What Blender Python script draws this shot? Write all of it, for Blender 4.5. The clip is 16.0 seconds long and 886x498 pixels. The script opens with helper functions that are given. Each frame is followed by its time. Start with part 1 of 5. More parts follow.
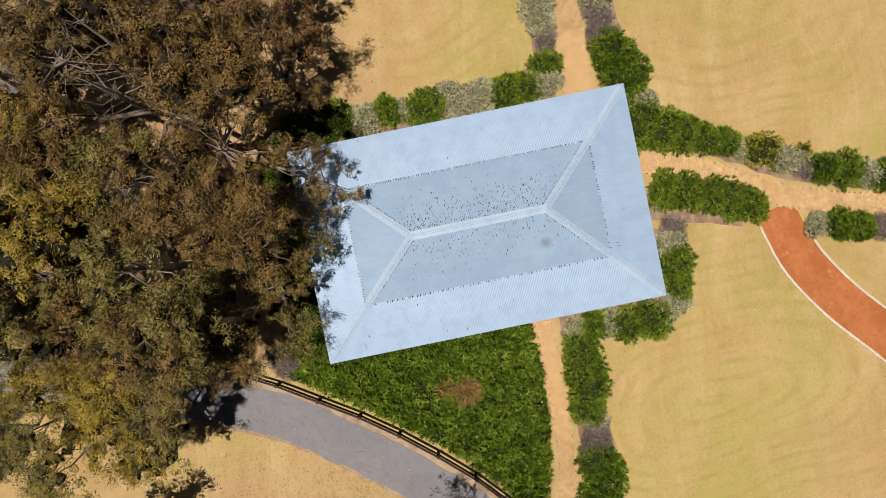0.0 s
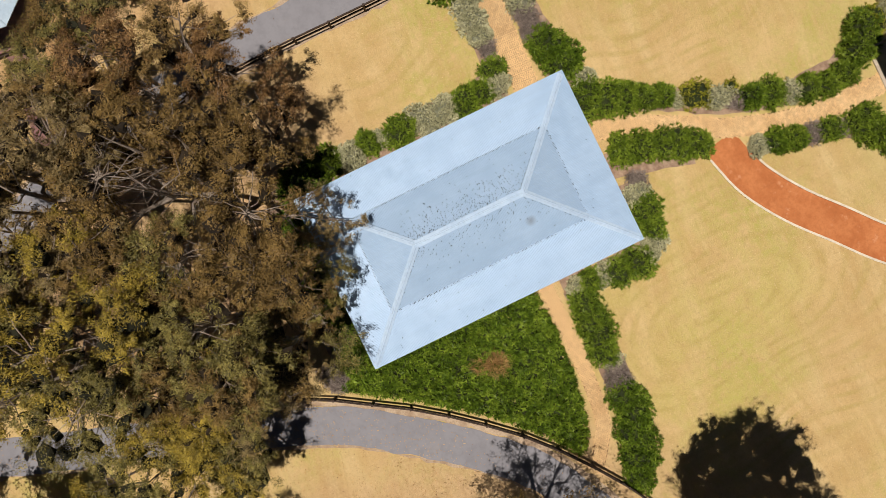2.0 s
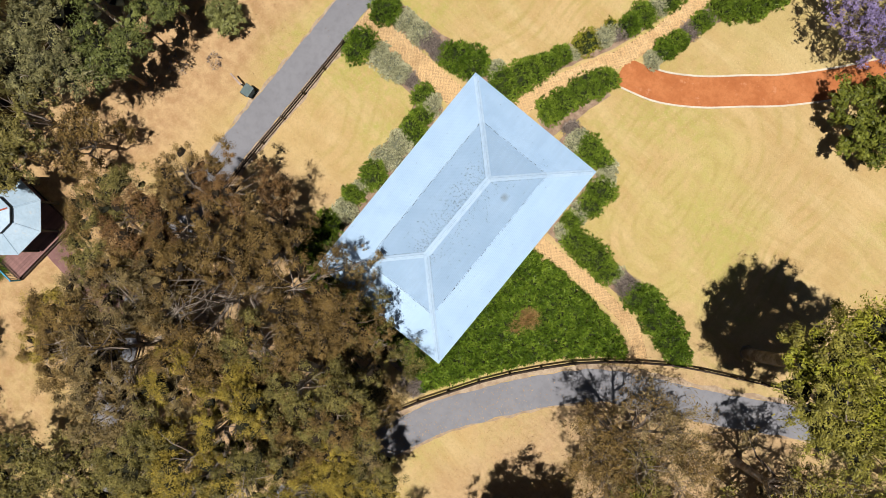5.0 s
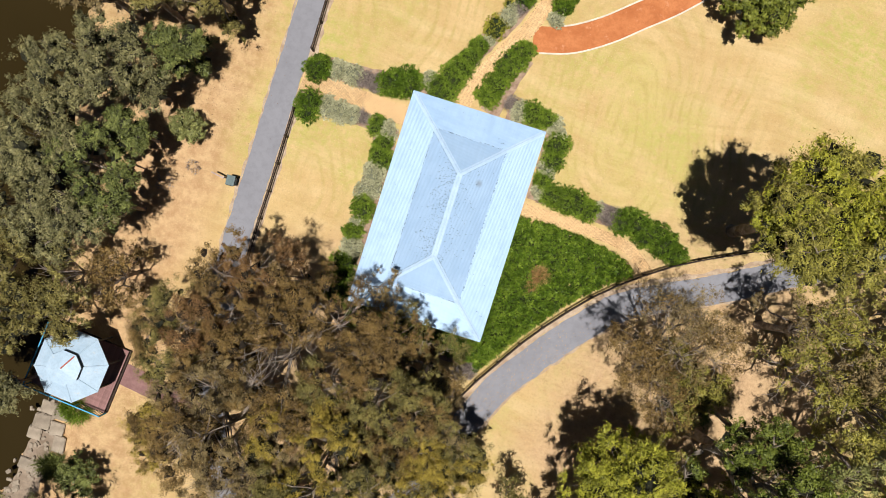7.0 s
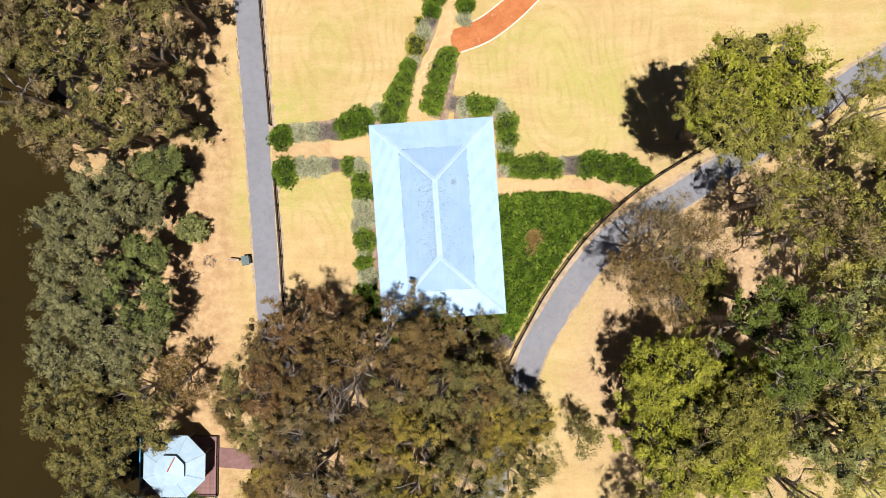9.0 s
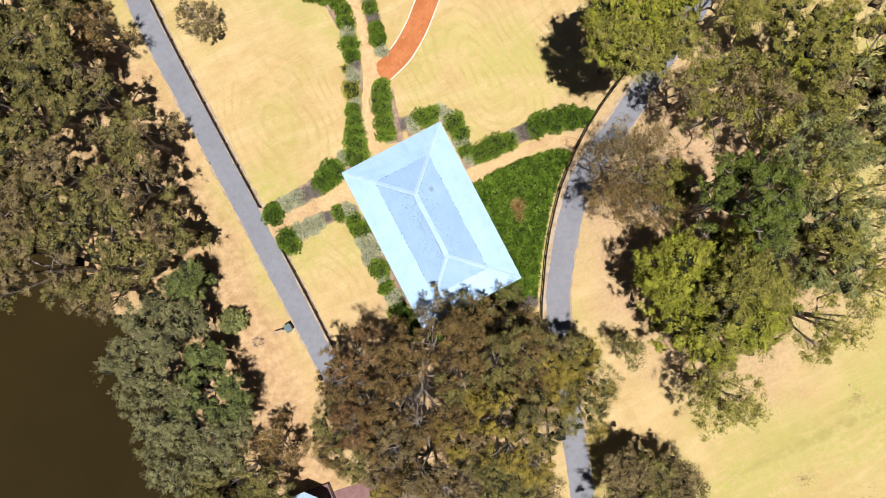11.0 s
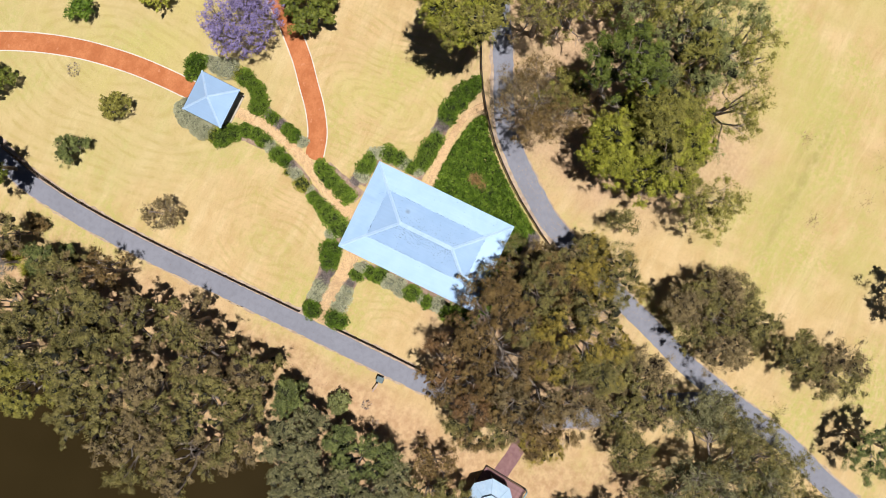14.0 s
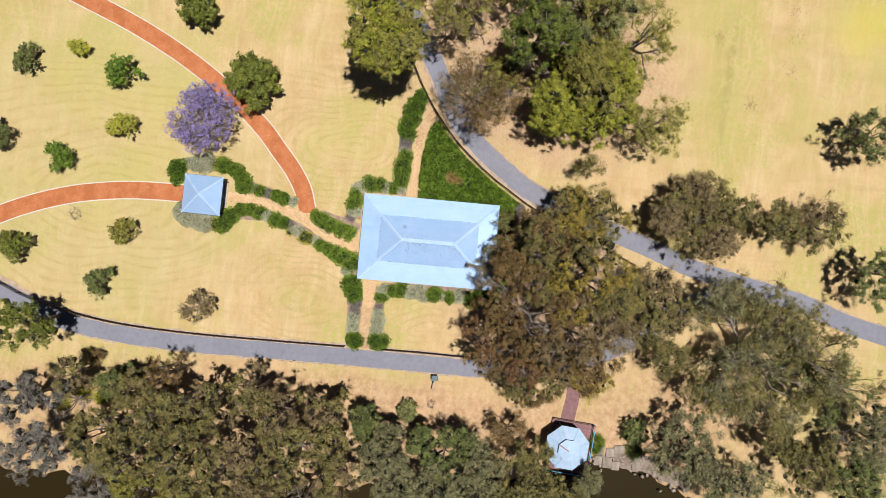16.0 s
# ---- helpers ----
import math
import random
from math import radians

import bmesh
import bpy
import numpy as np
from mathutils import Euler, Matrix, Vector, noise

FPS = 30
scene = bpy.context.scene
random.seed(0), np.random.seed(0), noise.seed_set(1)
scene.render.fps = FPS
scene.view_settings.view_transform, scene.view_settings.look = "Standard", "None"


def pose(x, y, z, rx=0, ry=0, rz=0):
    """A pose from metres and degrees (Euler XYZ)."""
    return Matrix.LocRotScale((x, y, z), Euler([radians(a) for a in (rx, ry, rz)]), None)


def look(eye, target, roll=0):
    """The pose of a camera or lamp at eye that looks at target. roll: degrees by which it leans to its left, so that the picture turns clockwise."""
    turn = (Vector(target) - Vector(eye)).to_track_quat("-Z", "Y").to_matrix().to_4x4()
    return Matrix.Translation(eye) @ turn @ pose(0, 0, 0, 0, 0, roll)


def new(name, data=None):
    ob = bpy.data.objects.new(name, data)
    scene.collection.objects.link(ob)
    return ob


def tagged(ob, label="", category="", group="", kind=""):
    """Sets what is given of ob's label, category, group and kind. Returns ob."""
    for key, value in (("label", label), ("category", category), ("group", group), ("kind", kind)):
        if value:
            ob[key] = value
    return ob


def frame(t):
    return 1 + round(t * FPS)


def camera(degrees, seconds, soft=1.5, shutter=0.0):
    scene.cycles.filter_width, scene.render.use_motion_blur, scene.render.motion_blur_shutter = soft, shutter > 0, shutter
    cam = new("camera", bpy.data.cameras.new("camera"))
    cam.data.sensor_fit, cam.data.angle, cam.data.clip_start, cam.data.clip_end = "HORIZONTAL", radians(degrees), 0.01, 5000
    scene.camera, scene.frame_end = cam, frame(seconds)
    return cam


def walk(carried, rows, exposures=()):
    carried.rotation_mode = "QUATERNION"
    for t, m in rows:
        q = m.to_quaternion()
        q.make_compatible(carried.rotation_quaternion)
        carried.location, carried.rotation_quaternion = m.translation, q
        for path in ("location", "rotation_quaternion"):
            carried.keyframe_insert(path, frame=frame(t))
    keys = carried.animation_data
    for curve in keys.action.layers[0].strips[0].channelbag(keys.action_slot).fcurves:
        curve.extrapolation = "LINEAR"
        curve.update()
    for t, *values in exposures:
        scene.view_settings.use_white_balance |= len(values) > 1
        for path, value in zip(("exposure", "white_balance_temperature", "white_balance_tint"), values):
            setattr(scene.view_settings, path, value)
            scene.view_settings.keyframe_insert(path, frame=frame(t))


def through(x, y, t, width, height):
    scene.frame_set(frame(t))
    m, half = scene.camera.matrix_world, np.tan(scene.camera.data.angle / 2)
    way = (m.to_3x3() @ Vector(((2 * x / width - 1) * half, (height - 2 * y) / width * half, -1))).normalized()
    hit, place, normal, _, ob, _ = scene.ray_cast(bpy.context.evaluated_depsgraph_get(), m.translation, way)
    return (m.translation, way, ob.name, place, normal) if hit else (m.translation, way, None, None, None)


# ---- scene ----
cam = camera(66.0, 16.0, soft=0.3)
PATH = [
    (0.0, 0.782, -1.721, 33.772, -0.093, 0.027, 78.419),
    (0.5, 0.793, -1.744, 34.864, -0.093, 0.027, 74.664),
    (1.0, 0.792, -1.775, 36.014, -0.093, 0.027, 71.029),
    (1.5, 0.780, -1.811, 37.213, -0.093, 0.027, 67.501),
    (2.0, 0.758, -1.846, 38.434, -0.093, 0.027, 64.049),
    (2.5, 0.727, -1.874, 39.646, -0.093, 0.027, 60.605),
    (3.0, 0.687, -1.894, 40.835, -0.093, 0.027, 57.056),
    (3.5, 0.640, -1.912, 42.014, -0.093, 0.027, 53.232),
    (4.0, 0.593, -1.934, 43.206, -0.093, 0.027, 49.033),
    (4.5, 0.555, -1.966, 44.431, -0.093, 0.027, 44.423),
    (5.0, 0.528, -2.008, 45.699, -0.093, 0.027, 39.435),
    (5.5, 0.509, -2.059, 47.011, -0.093, 0.027, 34.146),
    (6.0, 0.492, -2.116, 48.361, -0.093, 0.027, 28.657),
    (6.5, 0.471, -2.176, 49.742, -0.093, 0.027, 23.080),
    (7.0, 0.443, -2.230, 51.145, -0.093, 0.027, 17.512),
    (7.5, 0.410, -2.275, 52.564, -0.093, 0.027, 12.020),
    (8.0, 0.376, -2.305, 53.995, -0.093, 0.027, 6.629),
    (8.5, 0.342, -2.317, 55.442, -0.093, 0.027, 1.313),
    (9.0, 0.304, -2.314, 56.915, -0.093, 0.027, -4.015),
    (9.5, 0.248, -2.303, 58.432, -0.093, 0.027, -9.516),
    (10.0, 0.172, -2.291, 60.006, -0.093, 0.027, -15.283),
    (10.5, 0.086, -2.279, 61.639, -0.093, 0.027, -21.310),
    (11.0, 0.005, -2.266, 63.326, -0.093, 0.027, -27.525),
    (11.5, -0.056, -2.253, 65.057, -0.093, 0.027, -33.826),
    (12.0, -0.097, -2.238, 66.819, -0.093, 0.027, -40.116),
    (12.5, -0.136, -2.225, 68.600, -0.093, 0.027, -46.334),
    (13.0, -0.182, -2.209, 70.394, -0.093, 0.027, -52.430),
    (13.5, -0.237, -2.181, 72.200, -0.093, 0.027, -58.357),
    (14.0, -0.303, -2.134, 74.012, -0.093, 0.027, -64.071),
    (14.5, -0.373, -2.064, 75.835, -0.093, 0.027, -69.550),
    (15.0, -0.439, -1.980, 77.687, -0.093, 0.027, -74.810),
    (15.5, -0.491, -1.891, 79.584, -0.093, 0.027, -79.877),
    (16.0, -0.525, -1.800, 81.536, -0.093, 0.027, -84.759),
]
walk(cam, [(t, pose(x, y, z, rx, ry, rz)) for t, x, y, z, rx, ry, rz in PATH], exposures=[(0, -0.3, 6950, 15), (2.0, -0.22, 6880, 14), (2.5, -0.19, 6560, 10), (4, -0.08, 6450, 10), (6.5, 0.1, 6350, 11), (9, 0.31, 6230, 11), (12.5, 0.2, 5980, 12), (16, 0.04, 5940, 15)])

# ---- world, sun ----
SUN_TILT, SUN_AWAY = radians(82.0), radians(0.0)     # elevation; azimuth off the -y axis
world = bpy.data.worlds.new("sky")
scene.world = world
world.use_nodes = True
wn, wl = world.node_tree.nodes, world.node_tree.links
sky = wn.new("ShaderNodeTexSky")
sky.sky_type, sky.sun_disc = "NISHITA", False
sky.air_density, sky.dust_density = 0.75, 0.6
sky.sun_elevation, sky.sun_rotation = SUN_TILT, radians(180.0)
wl.new(sky.outputs[0], wn["Background"].inputs["Color"])
wn["Background"].inputs["Strength"].default_value = 0.0145
sun = new("sun", bpy.data.lights.new("sun", "SUN"))
sun.data.energy, sun.data.angle, sun.data.color = 5.0, radians(0.55), (1.0, 0.94, 0.85)
sun.matrix_world = look((60 * math.sin(SUN_AWAY) * math.cos(SUN_TILT), -60 * math.cos(SUN_AWAY) * math.cos(SUN_TILT), 60 * math.sin(SUN_TILT)), (0, 0, 0))


# ---- materials ----
def material(name, build):
    m = bpy.data.materials.new(name)
    m.use_nodes = True
    nt = m.node_tree
    build(nt, nt.nodes["Principled BSDF"])
    return m


def node(nt, kind, **values):
    n = nt.nodes.new("ShaderNode" + kind)
    for key, value in values.items():
        n.inputs[key].default_value = value
    return n


def coords(nt, scale=(1, 1, 1), turn=0.0):
    """World-size coordinates: object space, scaled and turned about z."""
    tc, mp = node(nt, "TexCoord"), node(nt, "Mapping")
    mp.inputs["Scale"].default_value = scale
    mp.inputs["Rotation"].default_value = (0, 0, turn)
    nt.links.new(tc.outputs["Object"], mp.inputs["Vector"])
    return mp.outputs[0]


def speckle(nt, at, scale, detail=4.0, rough=0.6, low=0.35, high=0.65, warp=0.0):
    n = node(nt, "TexNoise", Scale=scale, Detail=detail, Roughness=rough, Distortion=warp)
    r = node(nt, "MapRange")
    r.inputs["From Min"].default_value, r.inputs["From Max"].default_value = low, high
    r.interpolation_type = "SMOOTHSTEP"
    nt.links.new(at, n.inputs["Vector"])
    nt.links.new(n.outputs["Fac"], r.inputs["Value"])
    return r.outputs[0]


def blend(nt, fac, a, b, kind="MIX"):
    n = nt.nodes.new("ShaderNodeMix")
    n.data_type, n.blend_type = "RGBA", kind
    for socket, value in ((n.inputs["Factor"], fac), (n.inputs["A"], a), (n.inputs["B"], b)):
        if isinstance(value, (int, float)):
            socket.default_value = value
        elif isinstance(value, tuple):
            socket.default_value = (*value, 1)
        else:
            nt.links.new(value, socket)
    return n.outputs["Result"]


def times(nt, a, b, how="MULTIPLY"):
    n = nt.nodes.new("ShaderNodeMath")
    n.operation, n.use_clamp = how, True
    for socket, value in ((n.inputs[0], a), (n.inputs[1], b)):
        if isinstance(value, (int, float)):
            socket.default_value = value
        else:
            nt.links.new(value, socket)
    return n.outputs[0]


def relief(nt, bsdf, height, strength, distance):
    b = node(nt, "Bump", Strength=strength, Distance=distance)
    nt.links.new(height, b.inputs["Height"])
    nt.links.new(b.outputs[0], bsdf.inputs["Normal"])


def zone(nt, at, x, y, size, edge, stretch=1.0):
    """A soft patch of ground round (x, y), size metres across its middle, with a ragged edge."""
    shift = node(nt, "Mapping")
    shift.inputs["Location"].default_value = (-x, -y / stretch, 0)
    shift.inputs["Scale"].default_value = (1, 1 / stretch, 0)
    nt.links.new(at, shift.inputs["Vector"])
    far = node(nt, "VectorMath")
    far.operation = "LENGTH"
    nt.links.new(shift.outputs[0], far.inputs[0])
    n = node(nt, "TexNoise", Scale=0.22, Detail=4.0, Roughness=0.6)
    nt.links.new(at, n.inputs["Vector"])
    add = nt.nodes.new("ShaderNodeMath")
    add.operation = "MULTIPLY_ADD"
    nt.links.new(n.outputs["Fac"], add.inputs[0])
    add.inputs[1].default_value = edge * 2
    nt.links.new(far.outputs["Value"], add.inputs[2])
    r = node(nt, "MapRange")
    r.inputs["From Min"].default_value, r.inputs["From Max"].default_value = size + edge * 1.8, size + edge * 0.4
    r.interpolation_type = "SMOOTHSTEP"
    nt.links.new(add.outputs[0], r.inputs["Value"])
    return r.outputs[0]


def ground_build(nt, b):
    at = coords(nt)
    long_a = coords(nt, (0.09, 0.6, 1), 0.35)
    long_b = coords(nt, (0.5, 0.05, 1), 0.06)
    straw = blend(nt, speckle(nt, at, 0.35, 6, 0.65), (0.535, 0.367, 0.162), (0.625, 0.45, 0.22))
    c = blend(nt, times(nt, speckle(nt, long_a, 1.0, 5, 0.6, 0.45, 0.7), 0.6), straw, (0.69, 0.54, 0.29))
    c = blend(nt, times(nt, speckle(nt, long_b, 1.3, 4, 0.6, 0.48, 0.7), 0.5), c, (0.47, 0.33, 0.145))
    green = times(nt, speckle(nt, at, 0.075, 5, 0.6, 0.43, 0.62), speckle(nt, at, 1.7, 4, 0.7, 0.25, 0.7))
    c = blend(nt, times(nt, green, 1.0), c, (0.43, 0.41, 0.105))
    warped = node(nt, "TexNoise", Scale=0.06, Detail=2.0)
    nt.links.new(at, warped.inputs["Vector"])
    bent = node(nt, "VectorMath")
    bent.operation = "MULTIPLY_ADD"
    nt.links.new(warped.outputs["Color"], bent.inputs[0])
    bent.inputs[1].default_value = (9, 9, 0)
    nt.links.new(at, bent.inputs[2])
    for turn, squeeze, amount, tint in ((0.5, (0.12, 1.5, 1), 0.3, (0.70, 0.54, 0.28)), (1.3, (0.10, 1.2, 1), 0.28, (0.47, 0.335, 0.14)), (2.2, (0.14, 2.4, 1), 0.26, (0.67, 0.52, 0.27))):
        sweep = node(nt, "Mapping")
        sweep.inputs["Rotation"].default_value, sweep.inputs["Scale"].default_value = (0, 0, turn), squeeze
        nt.links.new(bent.outputs[0], sweep.inputs["Vector"])
        c = blend(nt, times(nt, speckle(nt, sweep.outputs[0], 0.8, 4, 0.6, 0.52, 0.7), amount), c, tint)
    field = times(nt, zone(nt, at, 33, -34, 20, 7, 1.5), speckle(nt, at, 0.12, 4, 0.6, 0.35, 0.6))
    c = blend(nt, times(nt, field, 0.45), c, (0.47, 0.42, 0.13))
    c = blend(nt, times(nt, zone(nt, at, 6, 40, 18, 6, 1.0), 0.4), c, (0.50, 0.45, 0.18))
    c = blend(nt, times(nt, zone(nt, at, 30.4, -50.2, 3, 4, 1.0), 0.5), c, (0.60, 0.50, 0.075))
    c = blend(nt, times(nt, times(nt, zone(nt, at, 11.5, 8.5, 5.5, 3, 1.2), speckle(nt, at, 0.3, 4, 0.65, 0.3, 0.65)), 0.55), c, (0.53, 0.46, 0.155))
    c = blend(nt, times(nt, times(nt, zone(nt, at, 10, 38, 10, 6, 1.0), speckle(nt, at, 0.16, 4, 0.6, 0.4, 0.62)), 0.5), c, (0.52, 0.46, 0.13))
    # a shallow drain line across the open field
    for ax, ay, run, lean, wide, amount in ((21.9, -33.9, 23.4, 3.088, 0.75, 0.6), (23.3, -33.3, 20.4, -0.112, 2.4, 0.35)):
        along = node(nt, "Mapping")
        along.vector_type = "TEXTURE"
        along.inputs["Location"].default_value, along.inputs["Rotation"].default_value, along.inputs["Scale"].default_value = (ax, ay, 0), (0, 0, lean), (run / 2, wide, 1)
        nt.links.new(at, along.inputs["Vector"])
        reach = node(nt, "VectorMath")
        reach.operation = "LENGTH"
        nt.links.new(along.outputs[0], reach.inputs[0])
        band = node(nt, "MapRange")
        band.inputs["From Min"].default_value, band.inputs["From Max"].default_value = 1.0, 0.35
        band.interpolation_type = "SMOOTHSTEP"
        nt.links.new(reach.outputs["Value"], band.inputs["Value"])
        c = blend(nt, times(nt, times(nt, band.outputs[0], speckle(nt, at, 0.55, 5, 0.7, 0.36, 0.62)), amount), c, (0.36, 0.31, 0.095))
    # arcs left by the mower
    for mx, my, reach, wide in ((11.5, 11.4, 9.0, 8.5), (-7.4, 15.0, 6.0, 8.0), (-9.5, 0.6, 3.0, 8.0), (3.0, 40.0, 16.0, 6.0)):
        off = node(nt, "VectorMath")
        off.operation = "DISTANCE"
        wander = node(nt, "VectorMath")
        wander.operation = "MULTIPLY_ADD"
        nt.links.new(warped.outputs["Color"], wander.inputs[0])
        wander.inputs[1].default_value = (7, 7, 0)
        nt.links.new(at, wander.inputs[2])
        drawn = node(nt, "VectorMath")
        drawn.operation = "MULTIPLY"
        nt.links.new(wander.outputs[0], drawn.inputs[0])
        drawn.inputs[1].default_value = (1, 0.5, 0)
        nt.links.new(drawn.outputs[0], off.inputs[0])
        off.inputs[1].default_value = (mx + 2.5, (my + 2.5) * 0.5, 0)
        turn = nt.nodes.new("ShaderNodeMath")
        turn.operation = "SINE"
        spaced = nt.nodes.new("ShaderNodeMath")
        spaced.operation = "MULTIPLY"
        nt.links.new(off.outputs["Value"], spaced.inputs[0])
        spaced.inputs[1].default_value = wide
        nt.links.new(spaced.outputs[0], turn.inputs[0])
        mown = times(nt, times(nt, turn.outputs[0], zone(nt, at, mx, my, reach, 2)), speckle(nt, at, 0.5, 4, 0.7, 0.35, 0.65))
        c = blend(nt, times(nt, mown, 0.62), c, (0.44, 0.345, 0.115))
    # litter under the trees, bare red-brown soil along the bank
    litter = times(nt, zone(nt, at, 22, -11, 11, 5, 1.4), zone(nt, at, -5, -15, 9, 5, 1.1), "ADD")
    c = blend(nt, times(nt, litter, 0.75), c, blend(nt, speckle(nt, at, 2.6, 6, 0.75), (0.45, 0.285, 0.175), (0.60, 0.405, 0.255)))
    bank = times(nt, zone(nt, at, -24.5, 10, 7.6, 3, 6.0), zone(nt, at, -18, -30, 5, 4, 2.0), "ADD")
    c = blend(nt, times(nt, bank, 0.7), c, blend(nt, speckle(nt, at, 1.1, 6, 0.7), (0.40, 0.22, 0.12), (0.62, 0.41, 0.235)))
    c = blend(nt, times(nt, speckle(nt, at, 5.0, 7, 0.85, 0.47, 0.64), 0.4), c, (0.36, 0.25, 0.115))
    c = blend(nt, times(nt, speckle(nt, at, 11.0, 5, 0.8, 0.54, 0.66), 0.4), c, (0.82, 0.66, 0.40))
    nt.links.new(c, b.inputs["Base Color"])
    b.inputs["Roughness"].default_value = 0.95
    b.inputs["Specular IOR Level"].default_value = 0.15
    relief(nt, b, speckle(nt, at, 14.0, 6, 0.8, 0.2, 0.8), 0.6, 0.06)


def plain_build(low, high, scale, rough, metal=0.0, bump=0.3, depth=0.01, island=0.0, fleck=None, spec=0.3, per_object=0.0):
    """A surface that drifts between two colours at two scales; island/per_object: how far each piece differs in lightness."""
    def build(nt, b):
        at = coords(nt)
        c = blend(nt, speckle(nt, at, scale, 5, 0.65), low, high)
        c = blend(nt, times(nt, speckle(nt, at, scale * 7.3, 4, 0.7, 0.4, 0.7), 0.35), c, tuple(v * 0.72 for v in low))
        if fleck:
            c = blend(nt, times(nt, speckle(nt, at, scale * 2.1, 5, 0.7, 0.58, 0.72), 0.8), c, fleck)
        for amount, kind, out in ((island, "NewGeometry", "Random Per Island"), (per_object, "ObjectInfo", "Random")):
            if amount:
                r = node(nt, "MapRange")
                r.inputs["To Min"].default_value, r.inputs["To Max"].default_value = 1 - amount, 1 + amount
                nt.links.new(node(nt, kind).outputs[out], r.inputs["Value"])
                v = node(nt, "HueSaturation")
                nt.links.new(r.outputs[0], v.inputs["Value"])
                nt.links.new(c, v.inputs["Color"])
                c = v.outputs[0]
        nt.links.new(c, b.inputs["Base Color"])
        b.inputs["Roughness"].default_value, b.inputs["Metallic"].default_value = rough, metal
        b.inputs["Specular IOR Level"].default_value = spec
        if bump:
            relief(nt, b, speckle(nt, at, scale * 9, 5, 0.75, 0.2, 0.8), bump, depth)
    return build


def leaf_build(dark, mid, light, through=0.04, gloss=0.45):
    """Leaves: each one picks its own tint, and whole sprays drift lighter or browner."""
    def build(nt, b):
        at = coords(nt)
        ramp = node(nt, "ValToRGB")
        e = ramp.color_ramp.elements
        e[0].position, e[0].color = 0.0, (*dark, 1)
        e[1].position, e[1].color = 1.0, (*light, 1)
        m = e.new(0.5)
        m.color = (*mid, 1)
        geo = node(nt, "NewGeometry")
        mixed = nt.nodes.new("ShaderNodeMath")
        mixed.operation = "MULTIPLY_ADD"
        nt.links.new(geo.outputs["Random Per Island"], mixed.inputs[0])
        mixed.inputs[1].default_value = 0.45
        nt.links.new(times(nt, speckle(nt, at, 1.3, 5, 0.75, 0.36, 0.64), 0.55), mixed.inputs[2])
        nt.links.new(mixed.outputs[0], ramp.inputs["Fac"])
        nt.links.new(ramp.outputs[0], b.inputs["Base Color"])
        b.inputs["Roughness"].default_value = gloss
        b.inputs["Specular IOR Level"].default_value = 0.2
        t = node(nt, "BsdfTranslucent")
        nt.links.new(ramp.outputs[0], t.inputs["Color"])
        mix = node(nt, "MixShader")
        mix.inputs[0].default_value = through
        nt.links.new(b.outputs[0], mix.inputs[1])
        nt.links.new(t.outputs[0], mix.inputs[2])
        nt.links.new(mix.outputs[0], nt.nodes["Material Output"].inputs["Surface"])
    return build


def roof_build(nt, b):
    at = coords(nt)
    streak = speckle(nt, coords(nt, (5.0, 0.35, 1)), 1.0, 4, 0.6)
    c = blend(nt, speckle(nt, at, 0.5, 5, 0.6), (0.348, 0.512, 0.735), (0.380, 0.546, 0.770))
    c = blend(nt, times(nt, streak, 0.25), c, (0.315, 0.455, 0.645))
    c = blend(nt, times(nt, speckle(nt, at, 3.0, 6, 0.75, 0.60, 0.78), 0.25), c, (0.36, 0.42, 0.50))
    near = node(nt, "VectorMath")
    near.operation = "DISTANCE"
    nt.links.new(at, near.inputs[0])
    near.inputs[1].default_value = (1.5, 2.8, 3.6)
    spot = node(nt, "MapRange")
    spot.inputs["From Min"].default_value, spot.inputs["From Max"].default_value = 0.34, 0.08
    nt.links.new(near.outputs["Value"], spot.inputs["Value"])
    c = blend(nt, times(nt, spot.outputs[0], 0.55), c, (0.17, 0.18, 0.20))
    nt.links.new(c, b.inputs["Base Color"])
    b.inputs["Metallic"].default_value = 0.15
    rough = node(nt, "MapRange")
    rough.inputs["To Min"].default_value, rough.inputs["To Max"].default_value = 0.34, 0.52
    nt.links.new(speckle(nt, at, 1.4, 5, 0.7), rough.inputs["Value"])
    nt.links.new(rough.outputs[0], b.inputs["Roughness"])


def water_build(nt, b):
    at = coords(nt)
    c = blend(nt, speckle(nt, at, 0.05, 3), (0.0235, 0.0162, 0.005), (0.0285, 0.0196, 0.0065))
    nt.links.new(c, b.inputs["Base Color"])
    b.inputs["Roughness"].default_value, b.inputs["Specular IOR Level"].default_value = 0.16, 0.2
    relief(nt, b, speckle(nt, at, 2.2, 4, 0.6, 0.2, 0.8), 0.12, 0.03)


